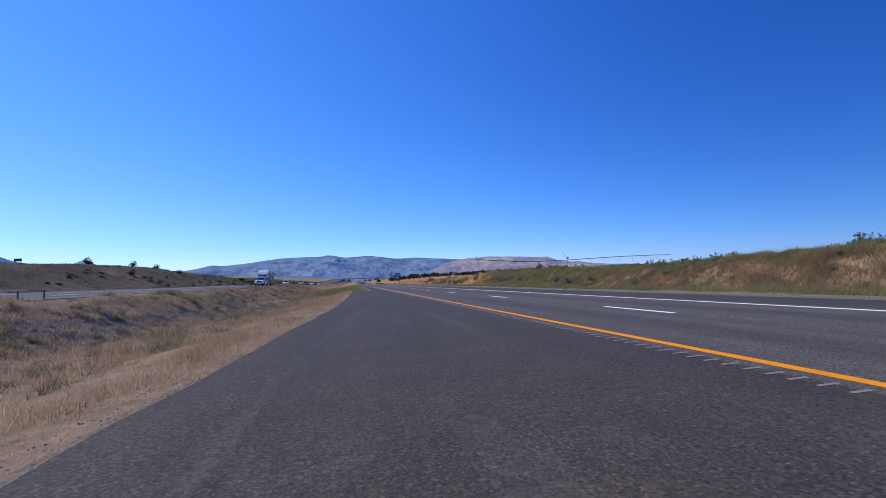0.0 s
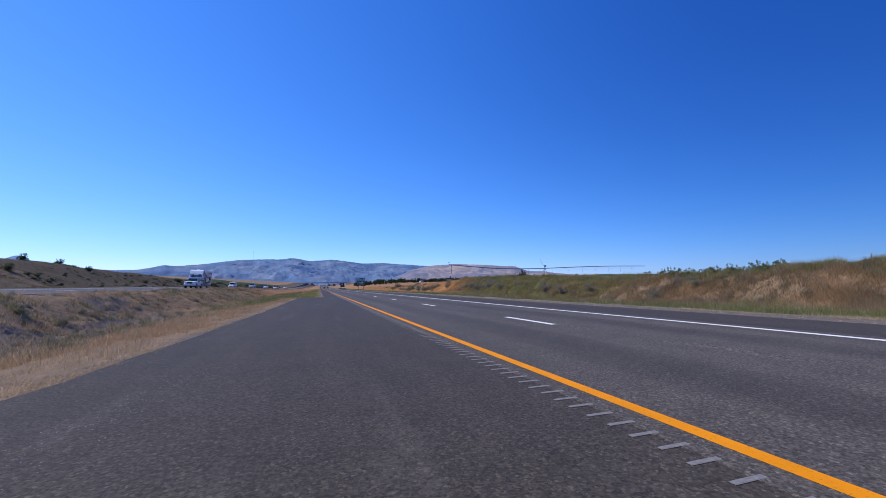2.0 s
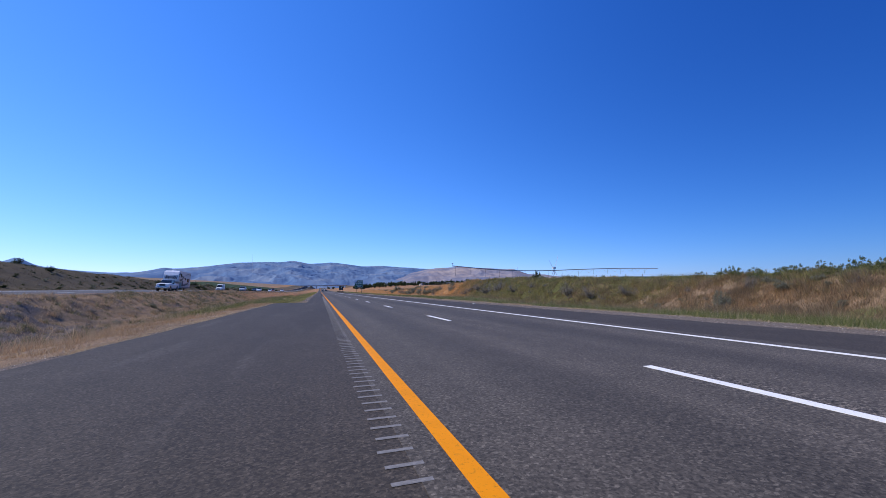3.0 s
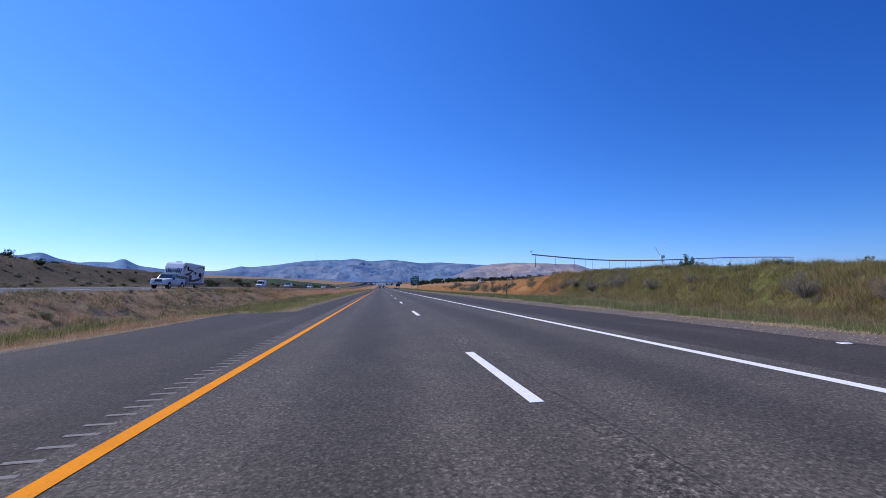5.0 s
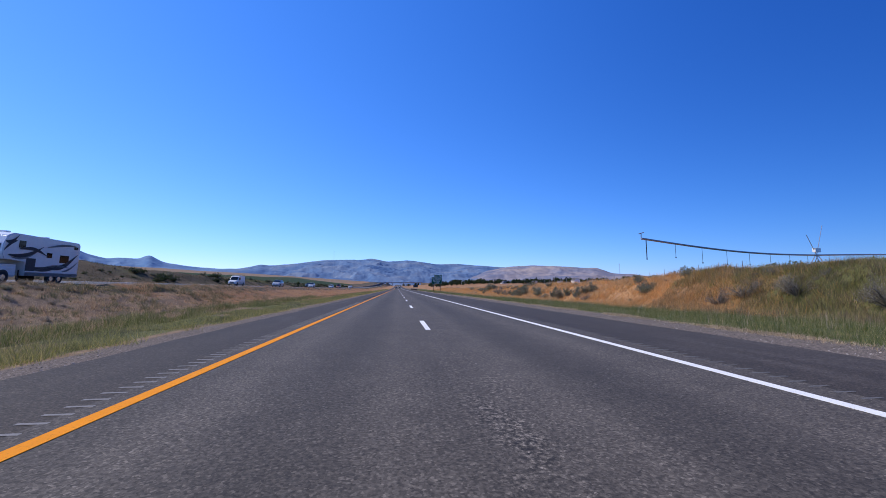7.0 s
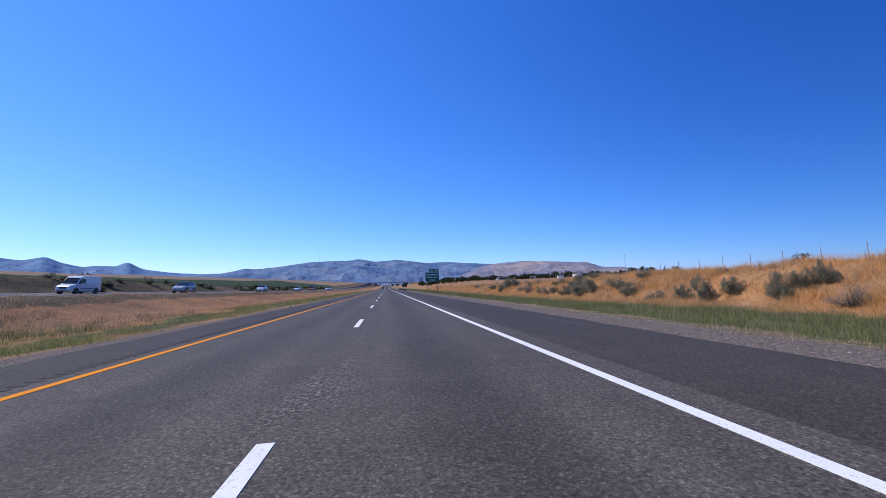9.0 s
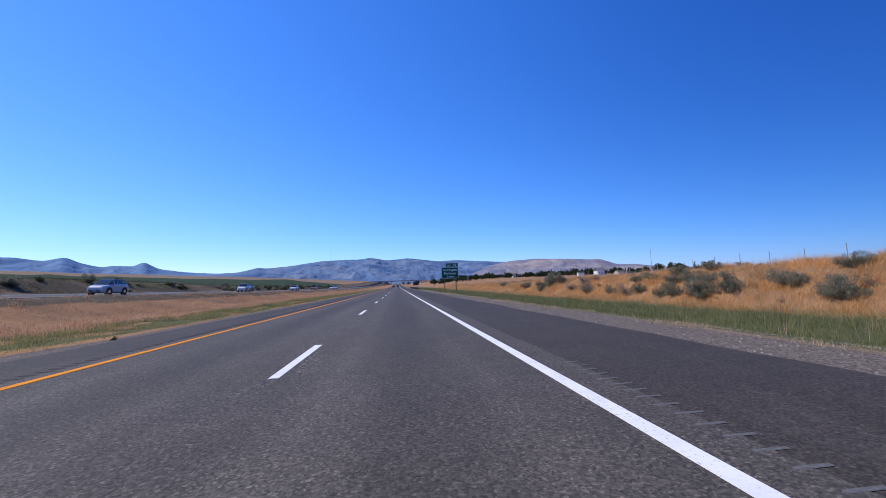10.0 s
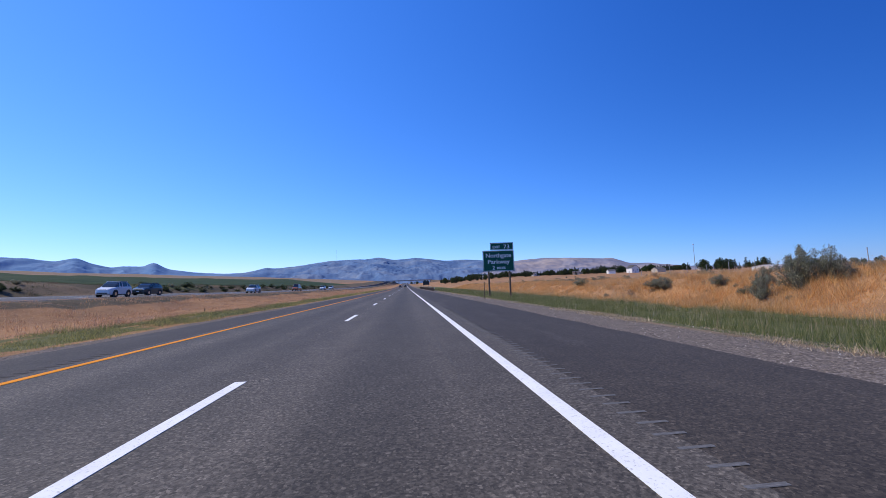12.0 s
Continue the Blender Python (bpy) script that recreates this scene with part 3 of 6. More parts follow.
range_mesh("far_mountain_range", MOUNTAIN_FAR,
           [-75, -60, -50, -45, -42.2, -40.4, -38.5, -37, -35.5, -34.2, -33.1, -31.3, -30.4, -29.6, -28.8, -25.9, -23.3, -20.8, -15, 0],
           [3.75, 4.15, 4.5, 4.45, 4.25, 4.2, 3.9, 4.35, 3.65, 3.3, 3.45, 3.4, 3.95, 3.4, 3.0, 2.6, 2.45, 2.5, 2.0, 1.0], 3300, 4650, 0.3, 3.7, "mountain range on the horizon with blue haze painted in")
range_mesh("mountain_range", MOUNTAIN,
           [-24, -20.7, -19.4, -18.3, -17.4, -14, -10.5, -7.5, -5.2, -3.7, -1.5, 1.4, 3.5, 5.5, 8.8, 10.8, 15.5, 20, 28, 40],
           [2.2, 2.55, 2.85, 3.15, 2.98, 3.3, 3.88, 3.98, 4.0, 4.22, 3.78, 3.98, 3.75, 3.42, 3.5, 3.28, 2.95, 2.4, 1.6, 1.0], 2300, 4200, 0.36, 8.3, "folded mountain range, dry slopes with blue-grey haze painted in")
range_mesh("mesa_ridge", MESA,
           [8, 11, 13, 15, 16.2, 18.1, 19.3, 24.2, 25.8, 27.9, 30, 32.5, 34.4, 38.3, 42, 60, 88],
           [0.8, 1.6, 2.4, 2.8, 2.98, 3.05, 3.14, 2.9, 2.7, 2.68, 1.9, 1.72, 1.4, 0.9, 0.8, 0.6, 0.5], 1900, 3300, 0.42, 21.1, "tan and mauve flat-topped ridge")

# ---- cracks in the lanes ----
CRACK_AND_SHADE = plain("sealed_crack_and_shade", (0.035, 0.033, 0.031), 0.7, vary=0.3, scale=12)


def crack(x0, y0, y1, sway, seed, width=0.008):
    """A thin wandering crack that lies on the lane."""
    ys = np.arange(y0, y1, 0.12)
    xs = x0 + 0.06 * (fbm(ys * 2.3, ys * 0 + seed, 3) - 0.5) * 2 + sway * (fbm(ys * 0.16 + seed, ys * 0 + seed, 4) - 0.5) * 2
    w = width * (0.25 + 1.2 * vnoise(ys * 1.7, ys * 0 + seed))
    co = np.concatenate([np.stack([xs - w, ys, 0 * ys + 0.004], 1), np.stack([xs + w, ys, 0 * ys + 0.004], 1)])
    m = len(ys)
    k = np.arange(m - 1)
    tagged(new("road_crack", mesh_arrays("road_crack", co, np.stack([k, k + m, k + m + 1, k + 1], 1), CRACK_AND_SHADE)), "dark wandering crack in the asphalt lane", "crack", "cracks", "structure")


for q, (x0, y0, y1, sway) in enumerate([(0.42, 14, 46, 0.22), (0.35, 52, 80, 0.18), (2.9, 30, 38, 0.4), (2.85, 145, 153, 0.15)]):
    crack(x0, y0, y1, sway, 3.7 * q + 1.3, 0.004)

# ---- grass and weeds ----


def grass(name, x, y, tall, wide, per, mat, label, spread=0.12, lean=0.35, category="grass"):
    """Many blades in tufts that stand on the ground at x, y."""
    n = len(x)
    bx = np.repeat(x, per) + rng.normal(0, spread, n * per)
    by = np.repeat(y, per) + rng.normal(0, spread, n * per)
    bz = ground_z(bx, by) - 0.02
    h = np.repeat((tall[0] + (tall[1] - tall[0]) * rng.random(n)) * (0.5 + 1.0 * smooth01(fbm(x * 0.8 + 7, y * 0.8 + 3, 3), 0.36, 0.64)), per) * (0.55 + 0.6 * rng.random(n * per))
    w = (wide[0] + (wide[1] - wide[0]) * rng.random(n * per)) * 0.5
    a = rng.random(n * per) * math.tau
    d = rng.random(n * per) * math.tau
    k = lean * h * rng.random(n * per) ** 0.7
    base = np.stack([bx, by, bz], 1)
    side = np.stack([np.cos(a) * w, np.sin(a) * w, 0 * w], 1)
    tip = base + np.stack([np.cos(d) * k, np.sin(d) * k, h], 1)
    co = np.stack([base - side, base + side, tip], 1).reshape(-1, 3)
    ob = new(name, mesh_arrays(name, co, np.arange(len(co)).reshape(-1, 3), mat))
    return tagged(ob, label, category, kind="stuff")


def scatter(n, x0, x1, y0, y1, keep=None, thin=1.0):
    """Places in a stretch of the plan, thinner with distance along the road."""
    y = y0 + (y1 - y0) * rng.random(n) ** thin
    x = x0 + (x1 - x0) * rng.random(n)
    if keep is not None:
        m = rng.random(n) < keep(x, y)
        x, y = x[m], y[m]
    return x, y


def patchy(scale, lo, hi, ox=0.0):
    return lambda x, y: smooth01(fbm(x * scale + ox, y * scale * 0.6 + ox), lo, hi)


# right verge and bank
x, y = scatter(52000, 8.5, 25.8, -25, 300, lambda x, y: smooth01(x + 1.6 * (fbm(x * 0.9, y * 0.5, 3) - 0.5), 8.6, 9.9) * (1 - smooth01(x + 3 * (fbm(x * 0.3, y * 0.2) - 0.5), 23.6, 25.8)), 1.25)
grass("roadside_grass", x, y, (0.14, 0.36), (0.005, 0.012), 16, GREEN, "green roadside grass growing in the ditch", 0.15, 0.7)
x, y = scatter(24000, 8.4, 9.3, -25, 300, patchy(0.8, 0.34, 0.5, 6.0), 1.2)
grass("verge_straw", x, y, (0.03, 0.09), (0.012, 0.026), 7, STRAW_PALE, "low pale straw along the gravel edge", 0.12, 1.3)
x, y = scatter(16000, 9.8, 26.0, -25, 260, lambda x, y: 0.2 + 0.8 * smooth01(x, 16, 23), 1.2)
grass("seeding_grass", x, y, (0.28, 0.55), (0.005, 0.011), 7, STRAW_PALE, "tall pale seed stalks among the green grass", 0.12, 0.2)
x, y = scatter(62000, 23.4, 33.5, 60, 320, lambda x, y: smooth01(y + 14 * (fbm(x * 0.2, y * 0.1) - 0.5), 66, 84) * (0.4 + 0.6 * patchy(0.5, 0.38, 0.56, 5.0)(x, y)), 1.3)
grass("dry_bank_grass", x, y, (0.18, 0.66), (0.012, 0.032), 12, STRAW, "golden-orange dry grass covering the road bank", 0.2, 0.95)
x, y = scatter(11000, 23.8, 33.0, 70, 300, lambda x, y: smooth01(y, 78, 92) * patchy(0.45, 0.46, 0.6, 27.0)(x, y), 1.3)
grass("bank_golden_tufts", x, y, (0.3, 0.7), (0.006, 0.016), 14, STRAW_PALE, "tall pale golden tufts among the dry bank grass", 0.14, 0.5)
x, y = scatter(34000, 23.4, 31.5, -25, 84, lambda x, y: (0.62 + 0.38 * patchy(0.3, 0.42, 0.56)(x, y)) * (1 - 0.6 * smooth01(y, 30, 46) * (1 - smooth01(y, 66, 78))))
grass("faded_bank_grass", x, y, (0.2, 0.6), (0.012, 0.03), 11, BROWN, "faded brown dry grass on the road bank", 0.2, 0.9)
x, y = scatter(36000, 24.5, 34.0, -25, 84, lambda x, y: np.clip(smooth01(x + 5 * (fbm(x * 0.25, y * 0.2) - 0.5) - 0.6 * (1 - smooth01(y, 18, 40)), 27.0, 30.0) + 0.85 * smooth01(y, 22, 40) * (1 - smooth01(y, 70, 82)), 0, 1))
grass("bank_weeds", x, y, (0.2, 0.55), (0.012, 0.03), 10, WEED, "yellow-green weeds on the upper road bank", 0.18, 0.6, "weeds")
x, y = scatter(9000, 24.8, 33.0, -20, 84, lambda x, y: patchy(0.4, 0.44, 0.58, 9.0)(x, y))
grass("bank_olive_weeds", x, y, (0.2, 0.5), (0.014, 0.034), 12, OLIVE, "olive and grey weeds in clumps on the road bank", 0.22, 0.9, "weeds")
x, y = scatter(26000, 24.2, 31.0, -25, 40, lambda x, y: (1 - smooth01(y, 22, 40)) * (0.1 + 0.9 * patchy(0.4, 0.42, 0.58, 2.0)(x, y)))
grass("bank_straw", x, y, (0.15, 0.42), (0.008, 0.02), 12, RUST_STRAW, "rusty dry grass on the lower road bank", 0.2, 0.95)
x, y = scatter(2800, 29.5, 34.5, -25, 84, lambda x, y: (1 - smooth01(y, 70, 84)) * (0.2 + 0.8 * patchy(0.4, 0.42, 0.6)(x, y)))
grass("field_edge_weeds", x, y, (0.2, 0.5), (0.012, 0.028), 22, CROP, "leafy green weeds along the field edge", 0.25, 1.1, "weeds")
x, y = scatter(3000, 24.6, 31.5, -25, 70, lambda x, y: 0.3 + 0.7 * patchy(0.35, 0.42, 0.56, 13.0)(x, y))
pick = rng.random(len(x)) < 0.55
grass("bank_bunch_grass", x[pick], y[pick], (0.22, 0.5), (0.012, 0.03), 32, BROWN_MEDIAN, "rough clumps of brown bunch grass on the road bank", 0.13, 0.9)
grass("bank_pale_clumps", x[~pick], y[~pick], (0.2, 0.42), (0.012, 0.028), 30, OLIVE, "grey-olive clumps of weeds on the road bank", 0.14, 0.9, "weeds")
x, y = scatter(1100, 29.8, 32.4, -25, 80, lambda x, y: 0.15 + 0.85 * patchy(0.5, 0.40, 0.58, 17.0)(x, y))
grass("brow_leafy_weeds", x, y, (0.2, 0.45), (0.012, 0.03), 44, CROP, "tall leafy weeds in clumps along the brow", 0.2, 0.6, "weeds")
x, y = scatter(7000, 33, 70, 60, 320, lambda x, y: patchy(0.1, 0.4, 0.6)(x, y), 1.3)
grass("plateau_grass", x, y, (0.2, 0.45), (0.03, 0.07), 7, STRAW, "dry grass on the flat ground behind the bank", 0.2, 0.5)

# median
def off_left(x, y):
    return pull_edge(y) - x


x, y = scatter(46000, -17.5, -9.0, -28, 41, lambda x, y: smooth01(off_left(x, y), 0.15, 0.9) * (1 - 0.85 * smooth01(off_left(x, y) + 4 * (fbm(x * 0.25, y * 0.25) - 0.5), 2.0, 6.5)) * (0.25 + 0.75 * patchy(0.7, 0.38, 0.6, 1.0)(x, y)))
half = rng.random(len(x)) < 0.62
grass("median_straw", x[half], y[half], (0.05, 0.2), (0.004, 0.009), 15, RUST_STRAW, "rusty dry grass at the pavement edge", 0.13, 0.9)
grass("median_brown_grass", x[~half], y[~half], (0.04, 0.19), (0.005, 0.012), 12, BROWN_MEDIAN, "brown dry grass at the pavement edge", 0.13, 0.9)
x, y = scatter(900, -9.6, -6.0, 38.6, 41.2)
grass("pullout_end_straw", x, y, (0.04, 0.16), (0.006, 0.014), 9, STRAW_PALE, "straw lying along the end of the pull-out", 0.12, 1.3)
x, y = scatter(3000, -16.5, -9.0, -28, 41, lambda x, y: smooth01(off_left(x, y), 0.5, 1.2) * patchy(0.5, 0.45, 0.6)(x, y))
grass("median_stalks", x, y, (0.16, 0.34), (0.003, 0.006), 14, STRAW_PALE, "tall straw stalks in clumps beside the pull-out", 0.14, 0.45)
x, y = scatter(36000, -27.2, -11.0, -28, 110, lambda x, y: (0.2 + 0.8 * patchy(0.3, 0.45, 0.58, 4.0)(x, y)) * smooth01(off_left(x, y), 2.5, 6.0))
grass("median_dry_grass", x, y, (0.10, 0.28), (0.009, 0.022), 10, BROWN_MEDIAN, "tufts of dry brown grass in the median", 0.16, 0.8)
x, y = scatter(9000, -27.0, -17.0, -28, 100, lambda x, y: patchy(0.35, 0.48, 0.62, 11.0)(x, y))
grass("median_sage_tufts", x, y, (0.12, 0.34), (0.02, 0.045), 10, OLIVE, "low olive tufts on the median slope", 0.18, 0.9, "weeds")
x, y = scatter(6000, -27.0, -12.5, -26, 112, lambda x, y: (0.35 + 0.65 * patchy(0.25, 0.42, 0.56, 21.0)(x, y)) * smooth01(off_left(x, y), 1.5, 3.5))
pick = rng.random(len(x)) < 0.6
grass("median_brown_clumps", x[pick], y[pick], (0.18, 0.42), (0.010, 0.026), 34, BROWN_MEDIAN, "round clumps of brown bunch grass on the median slope", 0.11, 0.8)
grass("median_olive_clumps", x[~pick], y[~pick], (0.15, 0.36), (0.012, 0.028), 34, OLIVE, "round clumps of olive weeds on the median slope", 0.11, 0.9, "weeds")
x, y = scatter(11000, -12.2, -6.6, 40, 200, lambda x, y: smooth01(off_left(x, y), 0.8, 2.0), 1.3)
grass("verge_olive_weeds", x, y, (0.06, 0.2), (0.008, 0.02), 10, OLIVE, "olive weeds in the green verge", 0.15, 0.9, "weeds")
x, y = scatter(20000, -18.0, -10.8, 15, 100, lambda x, y: patchy(0.16, 0.40, 0.52, 7.0)(x, y) * smooth01(y, 18, 34))
grass("ditch_grass", x, y, (0.15, 0.4), (0.010, 0.024), 11, GREEN, "dark green grass in the median ditch", 0.14, 0.4)
x, y = scatter(24000, -11.5, -6.3, 38, 320, lambda x, y: (0.15 + 0.85 * patchy(0.4, 0.4, 0.55, 8.0)(x, y)) * smooth01(off_left(x, y), 0.5, 1.3) * (1 - smooth01(off_left(x, y) + 2 * (fbm(x * 0.3, y * 0.2) - 0.5), 3.8, 5.4)), 1.35)
grass("median_verge_weeds", x, y, (0.06, 0.26), (0.006, 0.014), 17, WEED_MEDIAN, "yellow-green weeds beside the inner shoulder", 0.14, 1.0, "weeds")
x, y = scatter(1600, -11.5, -6.6, 39, 300, lambda x, y: smooth01(off_left(x, y), 0.6, 1.6) * patchy(0.25, 0.45, 0.6, 3.0)(x, y), 1.3)
grass("median_verge_grass", x, y, (0.08, 0.22), (0.008, 0.018), 12, GREEN, "green grass clumps beside the inner shoulder", 0.13, 0.4)
x, y = scatter(24000, -27.0, -10.0, 85, 330, None, 1.4)
pick = rng.random(len(x)) < 0.3 + 0.7 * patchy(0.35, 0.4, 0.58, 31.0)(x, y)
x, y = x[pick], y[pick]
grass("median_orange_grass", x, y, (0.10, 0.26), (0.014, 0.04), 8, RUSSET, "short russet dry grass across the median", 0.18, 0.6)
# slope behind the other carriageway
x, y = scatter(30000, -60, -41.0, -20, 380, lambda x, y: 0.3 + 0.7 * patchy(0.12, 0.4, 0.6, 2.0)(x, y), 1.2)
grass("cut_slope_grass", x, y, (0.07, 0.22), (0.02, 0.05), 8, SLOPE_DRY, "dull brown brush on the cut slope", 0.3, 0.6)
x, y = scatter(22000, -60, -41.5, -20, 380, lambda x, y: (0.45 + 0.55 * smooth01(y, 85, 125)) * patchy(0.14, 0.42, 0.58, 15.0)(x, y), 1.2)
grass("cut_slope_weeds", x, y, (0.10, 0.30), (0.02, 0.06), 8, SLOPE_GREEN, "dark green weeds on the cut slope", 0.3, 0.6, "weeds")

# ---- loose stones on the gravel verges ----
STONE, n, l, b = material("verge_stone", 0.9, 0.0, 0.3)
l.new(ramp(n, l, n.new("ShaderNodeNewGeometry").outputs["Random Per Island"], [(0.0, (0.05, 0.042, 0.036)), (0.45, (0.16, 0.13, 0.105)), (0.8, (0.30, 0.255, 0.215)), (1.0, (0.50, 0.45, 0.39))]), b.inputs["Base Color"])


def pebbles(name, x, y, size, mat, label, level=None):
    n = len(x)
    z = ground_z(x, y) if level is None else np.full(n, level)
    s = size[0] + (size[1] - size[0]) * rng.random(n) ** 2
    corner = np.array([(1, 0, 0), (-0.5, 0.87, 0), (-0.5, -0.87, 0), (0.1, 0.05, 0.8)])
    a = rng.random(n) * math.tau
    c, sn = np.cos(a), np.sin(a)
    px = corner[None, :, 0] * (0.7 + 0.6 * rng.random((n, 4)))
    py = corner[None, :, 1] * (0.7 + 0.6 * rng.random((n, 4)))
    co = np.stack([x[:, None] + s[:, None] * (px * c[:, None] - py * sn[:, None]),
                   y[:, None] + s[:, None] * (px * sn[:, None] + py * c[:, None]),
                   z[:, None] + s[:, None] * corner[None, :, 2] - 0.005], 2).reshape(-1, 3)
    t = np.array([(0, 1, 3), (1, 2, 3), (2, 0, 3)])
    ob = new(name, mesh_arrays(name, co, (np.arange(n)[:, None, None] * 4 + t[None]).reshape(-1, 3), mat))
    return tagged(ob, label, "gravel", kind="stuff")


x, y = scatter(60000, EDGE_R - 0.1, 9.2, -20, 230, None, 1.2)
pebbles("verge_gravel", x, y, (0.008, 0.027), STONE, "grey-brown loose gravel along the shoulder")
y = -28 + 67 * rng.random(16000)
x, ye = pull_edge(y) - 0.02 - 0.42 * rng.random(16000) ** 1.4, y
grass("edge_straw_litter", x, ye, (0.02, 0.06), (0.008, 0.02), 5, STRAW_PALE, "pale straw litter along the pull-out edge", 0.06, 2.5)
pebbles("pullout_gravel", pull_edge(y[:9000]) + 0.05 - 0.5 * rng.random(9000) ** 1.3, y[:9000], (0.007, 0.024), STONE, "pale gravel crumbs along the pull-out edge")
y = 39 + 160 * rng.random(9000) ** 1.3
y = np.concatenate([y, 38.7 + 1.2 * rng.random(2500)])
x2 = np.concatenate([EDGE_L + 0.05 - 0.9 * rng.random(9000) ** 1.3, -9.6 + 3.5 * rng.random(2500)])
pebbles("inner_gravel", x2, y, (0.007, 0.026), STONE, "gravel crumbs along the inner shoulder")
x, y = scatter(60000, -26.5, -16.5, -24, 70, lambda x, y: smooth01(y, 48, 30) * smooth01(fbm(x * 0.16 + 9, y * 0.07), 0.38, 0.52))
pebbles("median_rock", x, y, (0.02, 0.075), plain("dark_rock", (0.20, 0.165, 0.135), 0.9, vary=0.5, scale=3.0), "grey broken rock on the median slope")
y = np.concatenate([-20 + 14 * rng.random(7000), -20 + 55 * rng.random(500)])
x = np.concatenate([-8.85 + 0.125 * (y[:7000] + 11.2) + 0.17 * rng.normal(0, 1, 7000), -5.6 + 1.6 * rng.normal(0, 1, 500)])
m = (x > pull_edge(y) + 0.1) & (x < -4.4)
pebbles("pullout_grit", x[m], y[m], (0.004, 0.013), plain("pale_grit", (0.33, 0.29, 0.25), 0.9, vary=0.4, scale=3.0), "loose grit strewn on the pull-out", -0.004)

# ---- shrubs and trees ----


def crown_arrays(lobes, leaves, size, seed, squash=1.0):
    """Leaf triangles in uneven lobes (centre, radius)."""
    r = np.random.default_rng(seed)
    out = []
    for (cx, cy, cz), rad in lobes:
        m = int(leaves * rad * rad)
        v = r.normal(0, 1, (m, 3))
        v /= np.linalg.norm(v, axis=1)[:, None]
        p = v * (rad * r.random(m) ** 0.38)[:, None] * np.array([1, 1, squash]) + np.array([cx, cy, cz])
        out.append(p)
    p = np.concatenate(out)
    m = len(p)
    s = size * (0.6 + 0.8 * r.random(m))
    a = r.normal(0, 1, (m, 3))
    a /= np.linalg.norm(a, axis=1)[:, None]
    b = np.cross(a, r.normal(0, 1, (m, 3)))
    b /= np.linalg.norm(b, axis=1)[:, None] + 1e-6
    co = np.stack([p - a * s[:, None], p + a * s[:, None] * 0.4 + b * s[:, None] * 0.5, p + a * s[:, None] * 0.9 - b * s[:, None] * 0.5], 1).reshape(-1, 3)
    return co, np.arange(m * 3).reshape(-1, 3)


def shrub(name, seed, label, leaf_mat, leaves=900, size=0.05, twigs=26, group="shrubs on the bank"):
    """A shrub one metre high and wide: crooked stems from the ground and a dense, uneven mass of small leaves."""
    r = random.Random(seed)
    root = thing(name, label, "shrub", group, (0, 0, -500))
    bm = bmesh.new()
    lobes = []
    lop = r.random() * math.tau
    for k in range(twigs):
        a = r.random() * math.tau
        reach = 0.08 + 0.5 * r.random() ** 0.7
        top = (0.2 + 0.72 * r.random()) * (1.0 - 0.45 * (reach / 0.6) ** 2) + 0.08
        top *= (1 + 0.3 * math.cos(a - lop)) * (0.62 + 0.55 * math.sin(2 * a + seed) ** 2)
        top = min(top, 0.78 + 0.12 * r.random())
        mid = (math.cos(a) * reach * 0.5 + r.uniform(-.06, .06), math.sin(a) * reach * 0.5 + r.uniform(-.06, .06), top * 0.5)
        end = (math.cos(a) * reach, math.sin(a) * reach, top)
        rod(bm, (0.05 * math.cos(a), 0.05 * math.sin(a), -0.05), mid, 0.014, 0.009, 5)
        rod(bm, mid, end, 0.009, 0.003, 4)
        rod(bm, mid, (end[0] + r.uniform(-.2, .2), end[1] + r.uniform(-.2, .2), end[2] + r.uniform(-.05, .15)), 0.006, 0.002, 3)
        lobes.append((end, 0.05 + 0.10 * r.random()))
        lobes.append(((end[0] * 0.9, end[1] * 0.9, end[2] + 0.06 + 0.08 * r.random()), 0.035 + 0.04 * r.random()))
        if k % 2:
            lobes.append((mid, 0.09 + 0.07 * r.random()))
    co, tri = crown_arrays(lobes, leaves, size, seed)
    co[:, 2] = np.maximum(co[:, 2], 0.02)
    tall, wide = np.percentile(co[:, 2], 99.5), np.percentile(np.hypot(co[:, 0], co[:, 1]), 97) * 2
    co *= np.array([1 / wide, 1 / wide, 1 / tall])
    bm.transform(Matrix.Diagonal((1 / wide, 1 / wide, 1 / tall, 1)))
    part("woody_frame", bm, SAGE_DRY, root)
    ob = new("foliage", mesh_arrays("foliage", co, tri, leaf_mat))
    ob.parent = root
    return root


SHRUBS = [shrub("sagebrush", 11 + k, "grey-green sagebrush shrub growing on the dry bank", SAGE, 9500, 0.017, 64) for k in range(5)]
DRY_SHRUBS = [shrub("dry_brush", 31 + k, "bare grey twiggy brush on the road bank", SAGE_DRY, 3000, 0.015, 60) for k in range(3)]
DARK_SHRUBS = [shrub("dark_shrub", 51 + k, "dark green shrub on the cut slope", LEAF, 4200, 0.03, 44, group="shrubs on the cut slope") for k in range(3)]


def plant(kinds, x, y, wide, tall, r, grow=1.0):
    z = float(ground_z(np.array([x]), np.array([y]))[0])
    src = r.choice(kinds)
    ob = copy_thing(src, pose(x, y, z - 0.05, 0, 0, r.random() * 360))
    ob.scale = (wide * grow, wide * grow, tall * 0.75 * grow)
    return ob


r = random.Random(4)
